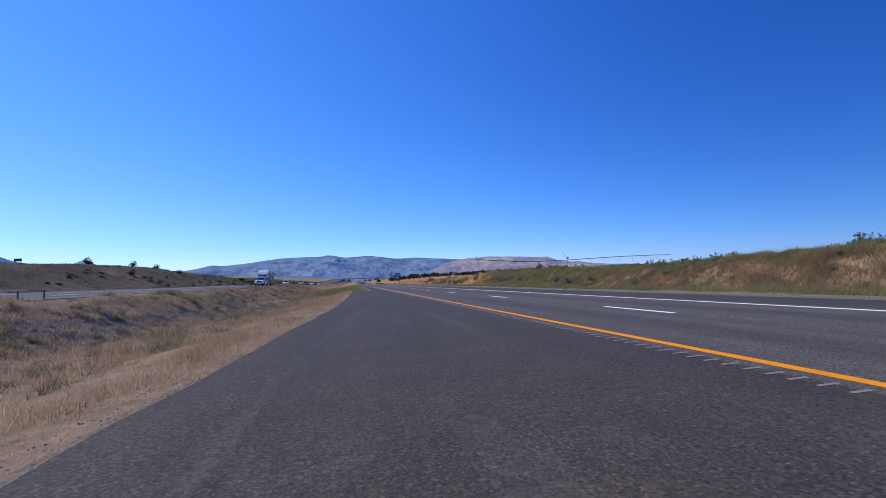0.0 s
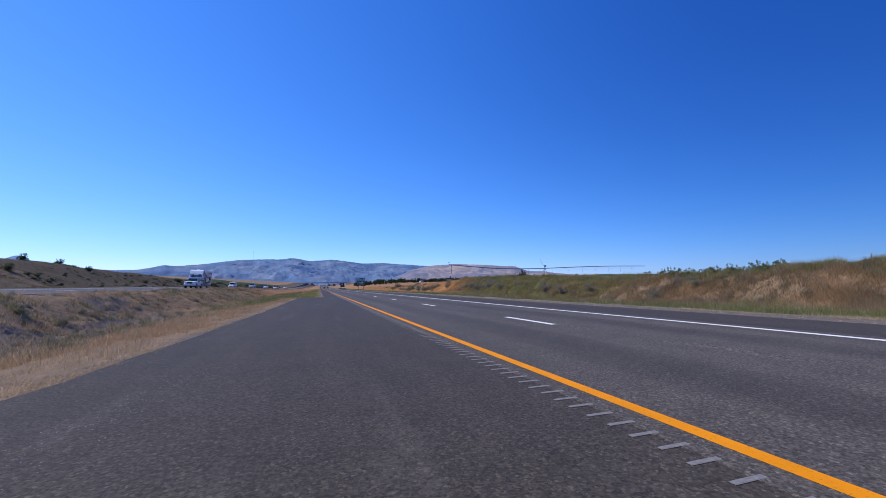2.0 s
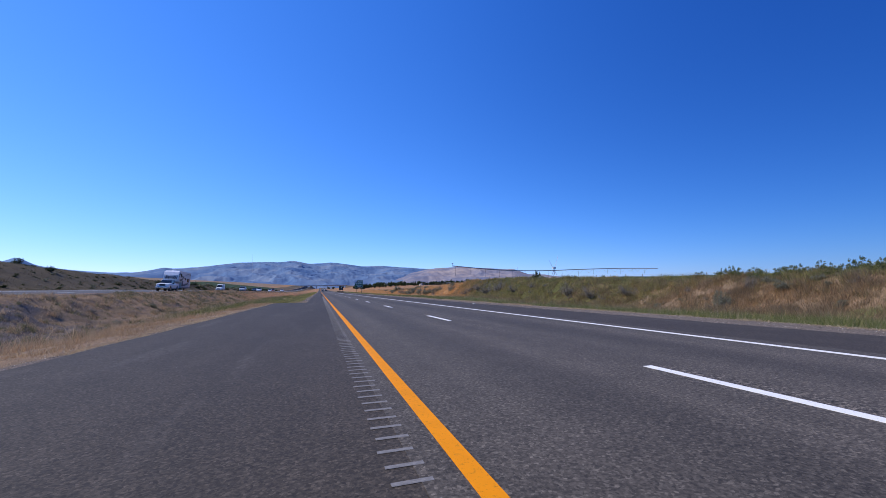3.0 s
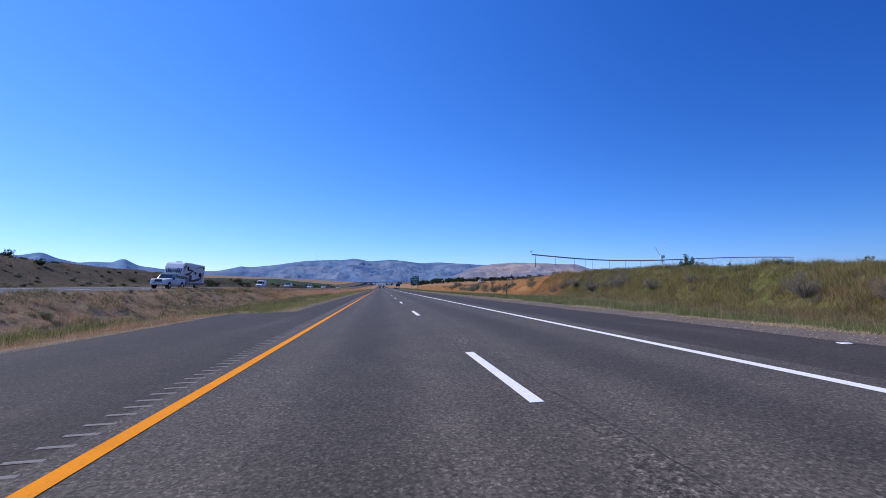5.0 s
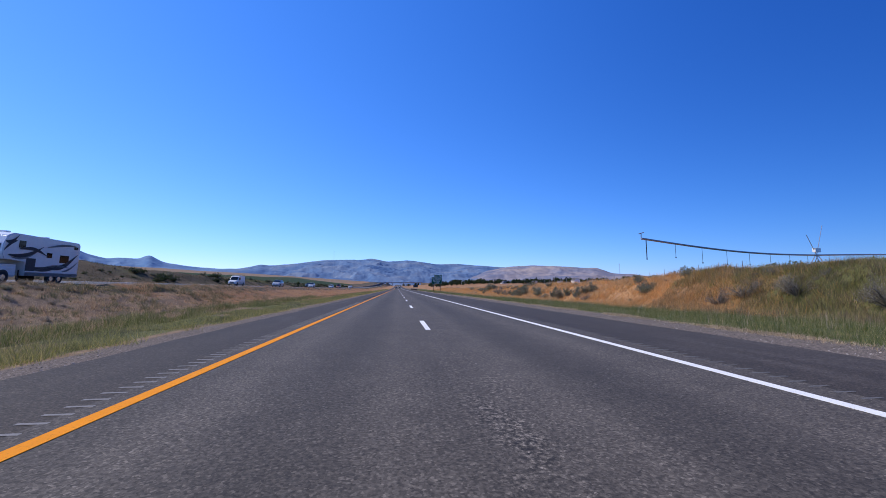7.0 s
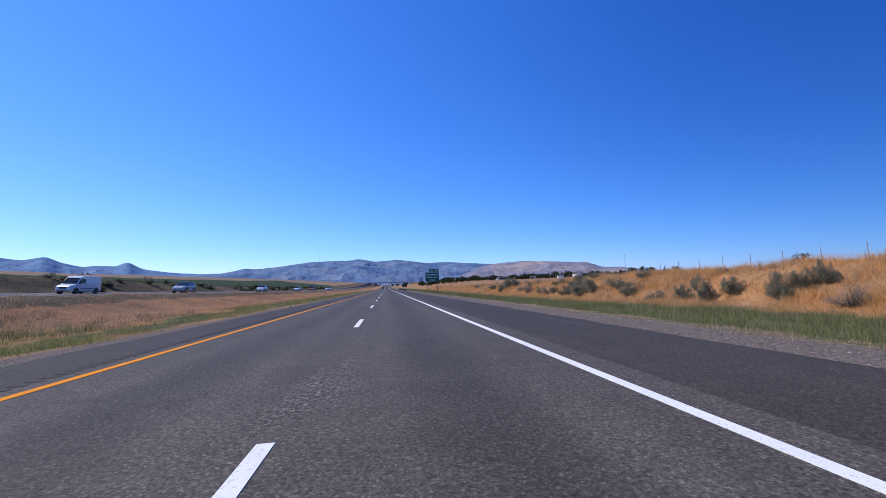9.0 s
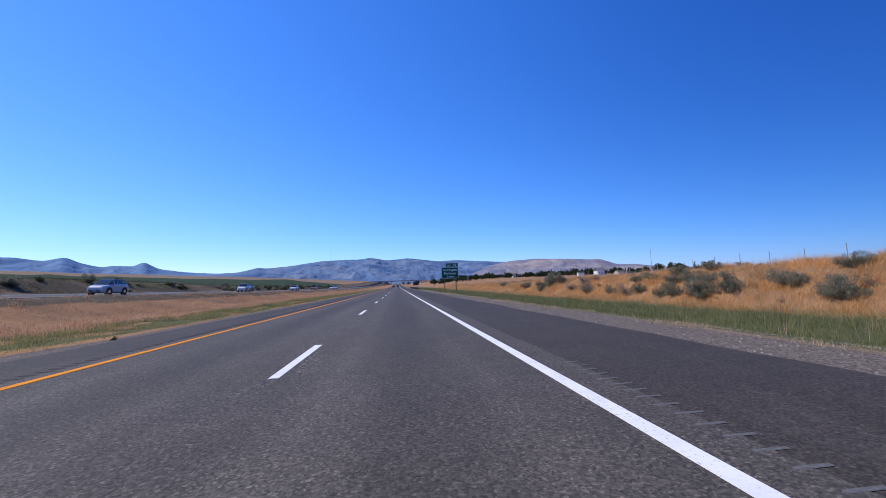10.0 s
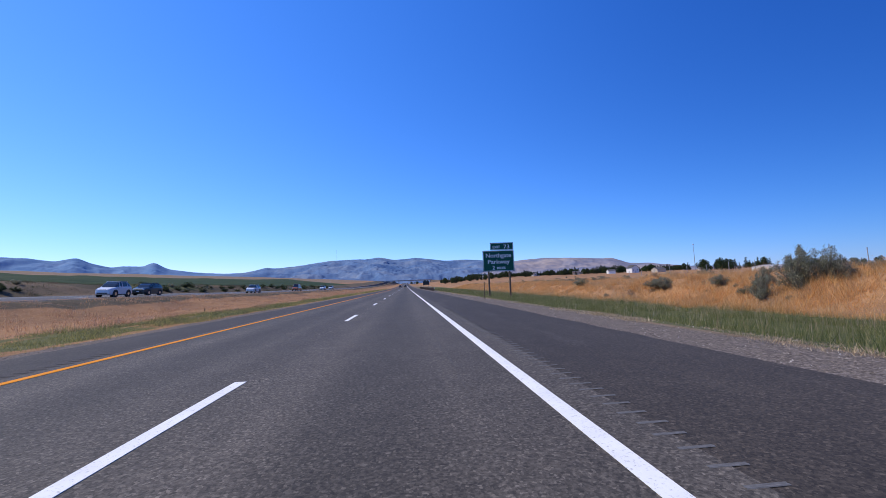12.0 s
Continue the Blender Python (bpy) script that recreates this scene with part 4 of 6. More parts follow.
# sagebrush that stands out on the bank: across, along, width, height
for x, y, w, h in [(25.6, 114.7, 1.6, 1.4), (26.6, 112.5, 1.5, 1.8), (26.3, 109.9, 1.7, 3.0), (27.1, 108.1, 1.7, 1.8), (27.0, 104.4, 1.7, 2.6), (28.0, 103.8, 1.5, 1.8),
                   (28.8, 102.9, 1.4, 2.0), (26.0, 129.5, 2.4, 2.2), (26.5, 127.5, 1.9, 2.2), (27.9, 124.2, 2.4, 1.5), (26.6, 120.1, 2.4, 1.9), (29.5, 121.5, 1.8, 1.3)]:
    plant(SHRUBS, x, y, w, h, r)
for x, y, w, h in [(25.9, 164.6, 1.5, 2.2), (29.1, 162.4, 2.3, 1.4), (26.4, 143.4, 1.7, 1.5), (26.3, 138.1, 1.4, 1.3), (26.0, 134.5, 1.4, 1.6), (26.3, 133.2, 1.8, 1.7), (28.5, 141.1, 2.2, 1.4),
                   (28.5, 138.7, 1.8, 1.2), (28.1, 135.5, 1.6, 1.4), (28.1, 133.4, 1.8, 1.3), (28.0, 131.3, 1.7, 1.2), (30.0, 137.0, 2.0, 1.3), (30.2, 133.0, 1.8, 1.2)]:
    plant(SHRUBS, x, y, w, h, r)
for x, y, w, h in [(28.1, 178.4, 2.6, 1.4), (28.0, 177.2, 2.0, 1.6), (27.6, 170.0, 1.5, 1.1), (27.6, 166.0, 1.5, 2.0), (27.2, 163.3, 2.3, 3.6), (28.4, 162.2, 1.9, 2.7), (28.7, 197.1, 3.2, 1.4),
                   (25.5, 17.8, 1.2, 1.9), (27.7, 14.7, 1.2, 0.8), (26.3, 10.9, 0.7, 0.7), (29.1, 16.5, 1.2, 0.7), (27.0, 87.5, 2.2, 2.2), (28.6, 91.0, 1.6, 1.4), (31.0, 86.0, 1.8, 1.7)]:
    plant(SHRUBS, x, y, w, h, r)
# bare brush
for x, y, w, h in [(26.1, 99.8, 1.6, 1.2), (26.9, 39.6, 1.8, 1.9), (26.5, 34.5, 1.7, 1.5), (28.1, 30.3, 1.7, 1.2), (28.1, 17.3, 0.7, 1.2), (26.7, 65.5, 2.5, 2.0), (27.7, 62.5, 1.8, 1.8), (26.7, 59.7, 1.9, 2.1),
                   (27.5, 71.3, 2.3, 1.5), (27.1, 75.2, 1.9, 1.4), (26.4, 77.0, 1.5, 1.4)]:
    plant(DRY_SHRUBS, x, y, w, h, r, 1.3)
for x, y, w, h in [(26.9, 150.3, 1.8, 2.3), (26.2, 139.8, 1.9, 1.6), (26.2, 130.6, 1.6, 1.5), (30.2, 154.2, 1.4, 0.7), (27.4, 155.8, 1.7, 1.0), (29.3, 155.2, 2.0, 1.1), (26.2, 53.5, 1.5, 1.3), (27.8, 50.0, 1.4, 1.1)]:
    plant(DRY_SHRUBS, x, y, w, h, r, 1.3)
for k in range(76):
    y = r.uniform(190, 400)
    x = r.uniform(27, 46) + (y - 190) * 0.45 * r.random()
    s = r.uniform(0.9, 2.0)
    plant(SHRUBS, x, y, s, s * r.uniform(0.5, 0.8), r)
for k in range(46):
    x, y = r.uniform(25.6, 31.5), r.uniform(84, 185)
    s = r.uniform(0.35, 0.95)
    plant(SHRUBS + DRY_SHRUBS, x, y, s, s * r.uniform(0.7, 1.1), r)
for k in range(80):
    x, y = r.uniform(25.4, 31.5), r.uniform(-12, 82)
    s = r.uniform(0.35, 0.95)
    plant(DRY_SHRUBS + SHRUBS[:1], x, y, s, s * r.uniform(0.7, 1.1), r)
# more sage over the flat behind the bank
for k in range(40):
    y = 120 + 140 * r.random()
    x = r.uniform(31, 38)
    s = r.uniform(0.7, 1.4)
    plant(SHRUBS, x, y, s, s * r.uniform(0.6, 0.9), r)
# tall leafy weeds along the brow
LEAFY = [shrub("leafy_weed", 81 + k, "tall leafy green weed on the brow of the bank", CROP, 2600, 0.045, 18, group="weeds on the brow") for k in range(3)]
for k in range(300):
    y = r.uniform(-14, 82)
    x = r.uniform(30.5, 35.0)
    if vnoise(np.array([y * 0.25]), np.array([4.0]))[0] < 0.22:
        continue
    w = r.uniform(0.7, 1.5)
    plant(LEAFY, x, y, w, w * r.uniform(0.7, 1.3), r, 1.0 if y < 30 else 0.6)
for k in range(200):
    x, y = r.uniform(-27.0, -16.0), r.uniform(-14, 80)
    s = r.uniform(0.3, 0.85)
    plant(SHRUBS[:1] + DRY_SHRUBS, x, y, s, s * 0.75, r)
for x, y, w, h in [(-57, 60, 1.5, 1.9), (-57, 75, 1.6, 1.7), (-57, 85, 1.6, 1.7), (-51, 83, 1.3, 1.4), (-50, 60, 1.6, 1.6), (-46, 96, 1.3, 1.1), (-44.5, 103, 1.0, 0.9)]:
    plant(DARK_SHRUBS, x, y, w, h, r)
plant(DARK_SHRUBS, 31.3, 54.6, 1.6, 2.3, r)
plant(SHRUBS, 30.6, 52.0, 1.4, 1.3, r)
plant(DARK_SHRUBS, -6.35, 113.2, 0.18, 0.22, r)
plant(DARK_SHRUBS, 35.0, 93.0, 1.3, 1.3, r)
plant(DARK_SHRUBS, 33.5, 108.0, 1.5, 1.3, r)
for k in range(90):
    x, y = r.uniform(-56, -42.5), r.uniform(20, 118)
    s = r.uniform(0.4, 1.1)
    plant(DARK_SHRUBS + DRY_SHRUBS[:2], x, y, s, s * r.uniform(0.35, 0.6), r)
for k in range(190):
    y = 60 + 330 * r.random() ** 1.4
    x = r.uniform(-51, -43) if y < 115 else r.uniform(-47.5, -42.5)
    if y > 115 and vnoise(np.array([y * 0.12]), np.array([9.0]))[0] < 0.42:
        continue
    s = r.uniform(0.35, 0.9) if y < 115 else r.uniform(0.9, 2.3)
    plant(DARK_SHRUBS + SHRUBS[:1], x, y, s, s * r.uniform(0.6, 0.9), r)


def tree(name, seed, shape, label):
    """A tree about ten metres high: tapered trunk with limbs and a crown of many leaves."""
    rr = random.Random(seed)
    root = thing(name, label, "tree", "trees round the houses", (0, 0, -500))
    bm = bmesh.new()
    rod(bm, (0, 0, -0.4), (0.1, 0.05, 5.0), 0.28, 0.16, 7)
    rod(bm, (0.1, 0.05, 5.0), (0, 0, 9.0), 0.16, 0.04, 6)
    lobes = []
    for k in range(13):
        z = 1.2 + 8.3 * k / 12
        a = k * 2.4 + rr.random()
        if shape == "cone":
            reach = 2.1 * (1 - z / 10.2) + 0.25
        elif shape == "column":
            reach = 0.9 * math.sin(math.pi * (z / 10.5) ** 0.8) + 0.15
        else:
            reach = 3.1 * math.sin(math.pi * min(1, (z / 10) ** 0.9)) + 0.3
        e = (math.cos(a) * reach * 0.6, math.sin(a) * reach * 0.6, z + 0.3)
        rod(bm, (0, 0, max(0.8, z - 0.6)), e, 0.06, 0.02, 4)
        lobes.append((e, max(0.55, reach * rr.uniform(0.55, 0.8))))
    part("trunk", bm, BARK, root)
    co, tri = crown_arrays(lobes, 95 if shape != "column" else 170, 0.26, seed)
    ob = new("crown", mesh_arrays("crown", co, tri, LEAF if shape == "round" else NEEDLE))
    ob.parent = root
    return root


TREES = [tree("conifer_tree", 71, "cone", "dark green conifer far beyond the dry field"), tree("conifer_tree", 72, "cone", "dark green conifer far beyond the dry field"),
         tree("poplar_tree", 73, "column", "slim dark poplar far beyond the dry field"), tree("shade_tree", 74, "round", "broad dark green tree among distant houses"),
         tree("shade_tree", 75, "round", "broad dark green tree among distant houses")]
for k in range(760):
    # a low belt in clumps, a taller stand of poplars, and a thinning end
    if k < 640:
        a = 5.0 + 30 * r.random()
        d, s = r.uniform(400, 620), r.uniform(0.22, 0.46) + 0.34 * float(vnoise(np.array([a * 1.1]), np.array([2.0]))[0])
    elif k < 685:
        a, d, s = r.choice((36.2, 37.8, 38.4, 40.0, 41.0)) + r.gauss(0, 0.45), r.uniform(360, 420), r.uniform(0.3, 0.9)
    else:
        a, d, s = r.uniform(46, 66), r.uniform(420, 560), r.uniform(0.25, 0.45)
    az = radians(a)
    x, y = d * math.sin(az), 100 + d * math.cos(az)
    z = float(ground_z(np.array([x]), np.array([y]))[0])
    copy_thing(r.choice(TREES[:3] * 3 + TREES[3:] * 2), pose(x, y, z, 0, 0, r.random() * 360)).scale = (s * r.uniform(0.9, 1.5), s * r.uniform(0.9, 1.5), s)
# a dark clump that stands alone, nearer
for x, y, s in ((110, 236, 0.42), (112, 238, 0.55), (114, 236, 0.45), (108.5, 239, 0.32)):
    z = float(ground_z(np.array([float(x)]), np.array([float(y)]))[0])
    copy_thing(TREES[3 + int(x) % 2], pose(x, y, z, 0, 0, r.random() * 360)).scale = (s, s, s * 0.85)
for k in range(16):
    az = radians(r.uniform(-2, 3.5))
    d = r.uniform(800, 950)
    x, y = d * math.sin(az), 100 + d * math.cos(az)
    if -46 < x < 14:
        continue
    z = float(ground_z(np.array([x]), np.array([y]))[0])
    s = r.uniform(0.5, 0.9)
    copy_thing(r.choice(TREES[2:]), pose(x, y, z, 0, 0, r.random() * 360)).scale = (s, s, s * 0.8)
for ob in SHRUBS + DRY_SHRUBS + DARK_SHRUBS + LEAFY + TREES:
    for o in (*ob.children_recursive, ob):
        bpy.data.objects.remove(o)

# ---- rumble strips ----
GROOVE = plain("milled_groove_lit", (0.19, 0.18, 0.17), 0.85, vary=0.25, scale=20)
bm = bmesh.new()
prof = [(-0.042, 0.0), (-0.030, 0.004), (0.0, 0.001), (0.030, 0.004), (0.042, 0.0)]
for k in range(4):
    a, b_ = prof[k], prof[k + 1]
    bm.faces.new([bm.verts.new((-0.15, a[0], a[1])), bm.verts.new((0.15, a[0], a[1])), bm.verts.new((0.15, b_[0], b_[1])), bm.verts.new((-0.15, b_[0], b_[1]))])
groove_mesh = bpy.data.meshes.new("groove")
bm.to_mesh(groove_mesh)
bm.free()
# two painted tones: pale for the groove's lit wall, dark edge for its shade
groove_mesh.materials.append(GROOVE)
groove_mesh.materials.append(CRACK_AND_SHADE)
for p in groove_mesh.polygons:
    p.material_index = 1 if p.index == 3 else 0


dark_groove = groove_mesh.copy()
dark_groove.materials[0] = plain("worn_groove", (0.035, 0.034, 0.034), 0.9, vary=0.3, scale=20)


pale_groove = groove_mesh.copy()
pale_groove.materials[0] = plain("shallow_groove", (0.115, 0.11, 0.105), 0.9, vary=0.3, scale=20)


def rumble(name, x, spans, label, mesh=groove_mesh, thin=0.58):
    root = thing(name, label, "rumble strip", at=(0, 0, 0))
    for a, b_ in spans:
        for k in range(int((b_ - a) / 0.256)):
            ob = new("groove", mesh)
            ob.scale = (0.9, thin, 1)
            ob.location = (x + r.uniform(-.015, .015), a + 0.256 * k + r.uniform(-.01, .01), 0.0)
            ob.parent = root
    return root


rumble("rumble_strip", -4.07, [(-26, 30)], "milled rumble strip beside the yellow line")
rumble("rumble_strip", -4.07, [(30, 80)], "milled rumble strip beside the yellow line")
rumble("rumble_strip", -4.12, [(86, 150)], "worn dark rumble strip on the inner shoulder", dark_groove)
rumble("rumble_strip", 4.2, [(28, 60), (94, 107), (117, 160)], "worn milled rumble strip on the outer shoulder", pale_groove, 0.5)

# ---- roadside posts and fences ----
STEEL = plain("galvanised_steel", (0.42, 0.43, 0.44), 0.45, 0.8, 0.15)
POST_BROWN = plain("brown_steel_post", (0.14, 0.085, 0.05), 0.6, 0.2, 0.25)
POST_PALE = plain("weathered_steel_post", (0.34, 0.34, 0.33), 0.6, 0.3, 0.2)
WOOD = plain("weathered_wood_post", (0.15, 0.095, 0.06), 0.9, vary=0.35, scale=5)
REFLECTOR = plain("white_reflector", (0.7, 0.7, 0.68), 0.25)
SIGN_GREEN = plain("green_sign_sheet", (0.004, 0.085, 0.05), 0.45, vary=0.08, scale=1.2, spec=0.25)
SIGN_WHITE = plain("white_sign_legend", (0.78, 0.79, 0.78), 0.4, vary=0.05)
BLACK = plain("black_plastic", (0.02, 0.02, 0.022), 0.5)
RUBBER = plain("tyre_rubber", (0.022, 0.022, 0.023), 0.85, vary=0.25, scale=20)


def delineator(x, y, lean=0.0, tall=1.0):
    z = float(ground_z(np.array([x]), np.array([y]))[0])
    root = thing("delineator_post", "slim brown steel delineator post in the gravel verge", "post", "delineators", (x, y, z))
    root.rotation_euler = (0, radians(lean), 0)
    root.scale = (1, 1, tall)
    bm = bmesh.new()
    box(bm, -0.024, 0.024, -0.006, 0.006, -0.3, 1.5, 0.003)
    box(bm, -0.024, -0.014, 0.0, 0.022, -0.3, 1.5)
    box(bm, 0.014, 0.024, 0.0, 0.022, -0.3, 1.5)
    part("post", bm, POST_BROWN, root)


for y in (49.4, 110.0, 170.5, 231.0, 291.0):
    if y != 110.0:
        delineator(9.1 if y < 60 else 8.3, y, 1.0, 0.9)
delineator(-8.4, 236.0, -1.0)
delineator(-12.6, 171.0, 2.0, 0.3)


def fence(x_of, ys, label):
    """Wire fence: steel posts and four wires."""
    root = thing("wire_fence", label, "fence")
    pts = []
    for k, y in enumerate(ys):
        x = x_of(y)
        z = float(ground_z(np.array([x]), np.array([y]))[0])
        bm = bmesh.new()
        box(bm, x - 0.02, x + 0.02, y - 0.02, y + 0.02, z - 0.3, z + (0.7 if y < 84 else 1.4) + r.uniform(-.06, .06))
        part("steel_post", bm, POST_PALE if y > 84 else POST_BROWN, root)
        pts.append((x, y, z))
    for h in (0.2, 0.4, 0.62):
        bm = bmesh.new()
        for (a, b_) in zip(pts, pts[1:]):
            rod(bm, (a[0], a[1], a[2] + h), (b_[0], b_[1], b_[2] + h), 0.006, None, 3)
        part("wire", bm, STEEL, root)


fence(lambda y: 35.5 + 0.6 * math.sin(y * 0.03), [-30 + 3.0 * k for k in range(76)], "wire fence with thin steel posts behind the bank top")


def guardrail(x, ys, z_of, label, steel, low=0.42, high=0.71, half=0.06):
    root = thing("guardrail", label, "guardrail")
    for y in ys:
        z = z_of(y)
        bm = boxed(x - half, x + half, y - half, y + half, z - 0.4, z + high, 0.008)
        part("post", bm, steel, root)
    prof = [(0.0, 0.42), (0.06, 0.46), (0.06, 0.52), (0.0, 0.565), (0.06, 0.61), (0.06, 0.67), (0.0, 0.71)]
    prof = [(px, low + (pz - 0.42) / 0.29 * (high - low)) for px, pz in prof]
    bm = bmesh.new()
    rows = []
    for y in [ys[0] - 0.6, *ys, ys[-1] + 0.6]:
        rows.append([bm.verts.new((x + 0.07 + px, y, z_of(y) + pz)) for px, pz in prof])
    for a, b_ in zip(rows, rows[1:]):
        for k in range(len(prof) - 1):
            bm.faces.new([a[k], a[k + 1], b_[k + 1], b_[k]])
    ob = part("rail", bm, STEEL, root)
    md = ob.modifiers.new("thickness", "SOLIDIFY")
    md.thickness = 0.004


guardrail(-27.2, [4.2 - 1.9 * k for k in range(16)], lambda y: float(opp_z(y)) - 0.03, "steel guardrail on posts beside the opposite carriageway", POST_BROWN, 0.58, 0.63, 0.03)
guardrail(8.1, [222 + 1.9 * k for k in range(44)], lambda y: float(road_z(y)), "dark steel guardrail beside the far shoulder", POST_BROWN)

# ---- litter on the verge, a lid in the shoulder ----


def tyre_shred(x, y, long, turn):
    """A curled strip of tyre tread that lies on the gravel."""
    z = float(ground_z(np.array([x]), np.array([y]))[0])
    root = thing("tyre_shred", "curled black strip of tyre tread on the gravel verge", "debris", "tyre shreds", (x, y, z + 0.012))
    root.rotation_euler = (0, 0, radians(turn))
    bm = bmesh.new()
    rows = []
    for k in range(9):
        t = k / 8
        lift = 0.05 * (2 * t - 1) ** 4 + 0.004 * math.sin(9 * t)
        wide = 0.045 + 0.012 * math.sin(5 * t + 1)
        rows.append([bm.verts.new((long * (t - 0.5), s * wide + 0.02 * math.sin(4 * t), lift)) for s in (-1, -0.3, 0.3, 1)])
    for a, b_ in zip(rows, rows[1:]):
        for k in range(3):
            bm.faces.new([a[k], a[k + 1], b_[k + 1], b_[k]])
    bmesh.ops.solidify(bm, geom=bm.faces[:], thickness=0.012)
    part("tread", bm, RUBBER, root)


tyre_shred(8.87, 129.8, 0.62, -8)
tyre_shred(9.1, 127.6, 0.16, 20)
lid = thing("survey_lid", "round white lid set in the asphalt shoulder", "lid", at=(6.78, 23.4, 0.0))
bm = bmesh.new()
rod(bm, (0, 0, -0.006), (0, 0, 0.012), 0.115, 0.105, 24)
part("cover", bm, REFLECTOR, lid)
bm = bmesh.new()
rod(bm, (0, 0, -0.006), (0, 0, 0.004), 0.15, 0.145, 24)
part("ring", bm, CRACK_AND_SHADE, lid, "dark ring")

# ---- the exit sign ----


def lettering(text, height, x, z, y, parent, mat, mono_width=None):
    """Raised letters that face the traffic (towards -y), their middle at x, their foot at z."""
    cu = bpy.data.curves.new("lettering", "FONT")
    cu.body = text
    cu.size = height / 0.72
    cu.align_x = "CENTER"
    cu.extrude = 0.003
    cu.offset = 0.010
    cu.resolution_u = 3
    tmp = new("lettering", cu)
    me = bpy.data.meshes.new_from_object(tmp.evaluated_get(bpy.context.evaluated_depsgraph_get()))
    bpy.data.objects.remove(tmp)
    me.materials.clear()
    me.materials.append(mat)
    ob = new("lettering", me)
    ob.parent = parent
    w = ob.dimensions.x
    sx = (mono_width / w) if mono_width and w else 1.0
    ob.matrix_basis = pose(x, y, z, 90, 0, 0) @ Matrix.Diagonal((sx, 1, 1, 1))
    return ob


SX, SY = 13.24, 185.5
sg = float(ground_z(np.array([SX]), np.array([SY]))[0])
sign = thing("exit_sign", "green highway exit sign with white lettering on two timber posts", "road sign", at=(SX, SY, 0))
for px in (-1.22, 1.30):
    part("post", boxed(px - 0.09, px + 0.09, 0.05, 0.25, sg - 0.6, 5.0, 0.01), WOOD, sign, "brown timber post")


def panel(x0, x1, z0, z1, name):
    bm = boxed(x0, x1, -0.02, 0.02, z0, z1, 0.012)
    ob = part(name, bm, SIGN_GREEN, sign, "green sheet with white border")
    t = 0.05
    bm = bmesh.new()
    m = 0.04
    for a in ((x0 + m, x1 - m, z0 + m, z0 + m + t), (x0 + m, x1 - m, z1 - m - t, z1 - m), (x0 + m, x0 + m + t, z0 + m + t, z1 - m - t), (x1 - m - t, x1 - m, z0 + m + t, z1 - m - t)):
        box(bm, a[0], a[1], -0.028, -0.022, a[2], a[3])
    part("border", bm, SIGN_WHITE, ob)
    return ob


main = panel(-1.88, 1.88, 2.55, 5.02, "main_panel")
exit_plate = panel(-0.93, 1.87, 5.06, 5.95, "exit_plate")
lettering("Northgate", 0.50, 0.0, 4.20, -0.03, main, SIGN_WHITE, 3.05)
lettering("Parkway", 0.50, 0.0, 3.45, -0.03, main, SIGN_WHITE, 2.65)
lettering("2", 0.42, -0.62, 2.78, -0.03, main, SIGN_WHITE, 0.27)
lettering("MILES", 0.28, 0.28, 2.80, -0.03, main, SIGN_WHITE, 1.05)
lettering("EXIT", 0.30, -0.20, 5.28, -0.03, exit_plate, SIGN_WHITE, 0.90)
lettering("73", 0.46, 1.05, 5.24, -0.03, exit_plate, SIGN_WHITE, 0.72)

board = thing("dark_board", "dark plain board on two posts by the roadside", "road sign", at=(15.0, 385.0, float(ground_z(np.array([15.0]), np.array([385.0]))[0])))
part("panel", boxed(-2.0, 2.0, -0.03, 0.03, 1.6, 3.8, 0.02), BLACK, board)
for px in (-1.5, 1.5):
    part("post", boxed(px - 0.07, px + 0.07, 0.03, 0.15, -0.5, 3.7, 0.01), WOOD, board)
hoard = thing("small_sign_board", "small dark sign board on two posts on the slope top", "sign", at=(-60.0, 49.0, float(ground_z(np.array([-60.0]), np.array([49.0]))[0])))
part("panel", boxed(-0.5, 0.5, -0.03, 0.03, 0.6, 1.05, 0.02), BLACK, hoard)
for px in (-0.38, 0.38):
    part("post", boxed(px - 0.04, px + 0.04, 0.03, 0.10, -0.5, 1.0, 0.01), WOOD, hoard)

# ---- the irrigation boom over the field ----
boom = thing("irrigation_boom", "galvanised centre-pivot irrigation boom hanging drop hoses over the field", "irrigation machine")
TIP, TOWER, END = Vector((27.9, 89.2, 7.0)), Vector((66.0, 101.0, 6.35)), Vector((128.0, 120.0, 8.0))


def pipe_at(s):
    """Along the pipe: 0 to 1 from the tip to the tower, 1 to 2 beyond it."""
    if s <= 1:
        p = TIP.lerp(TOWER, s)
        return p - Vector((0, 0, 0.55 * math.sin(math.pi * s) ** 1.0))
    p = TOWER.lerp(END, s - 1)
    return p + Vector((0, 0, 0.3 * math.sin(math.pi * (s - 1))))


bm = bmesh.new()
rings = []
for k in range(41):
    c = pipe_at(k / 20)
    ahead_ = (pipe_at(min(40, k + 1) / 20) - pipe_at(max(0, k - 1) / 20)).normalized()
    side_ = ahead_.cross(Vector((0, 0, 1))).normalized()
    up_ = side_.cross(ahead_)
    rings.append([bm.verts.new(c + 0.125 * (math.cos(a * math.tau / 8) * side_ + math.sin(a * math.tau / 8) * up_)) for a in range(8)])
for a, b_ in zip(rings, rings[1:]):
    for q in range(8):
        bm.faces.new([a[q], a[(q + 1) % 8], b_[(q + 1) % 8], b_[q]])
bm.faces.new(rings[0])
bm.faces.new(rings[-1][::-1])
part("pipe", bm, STEEL, boom)
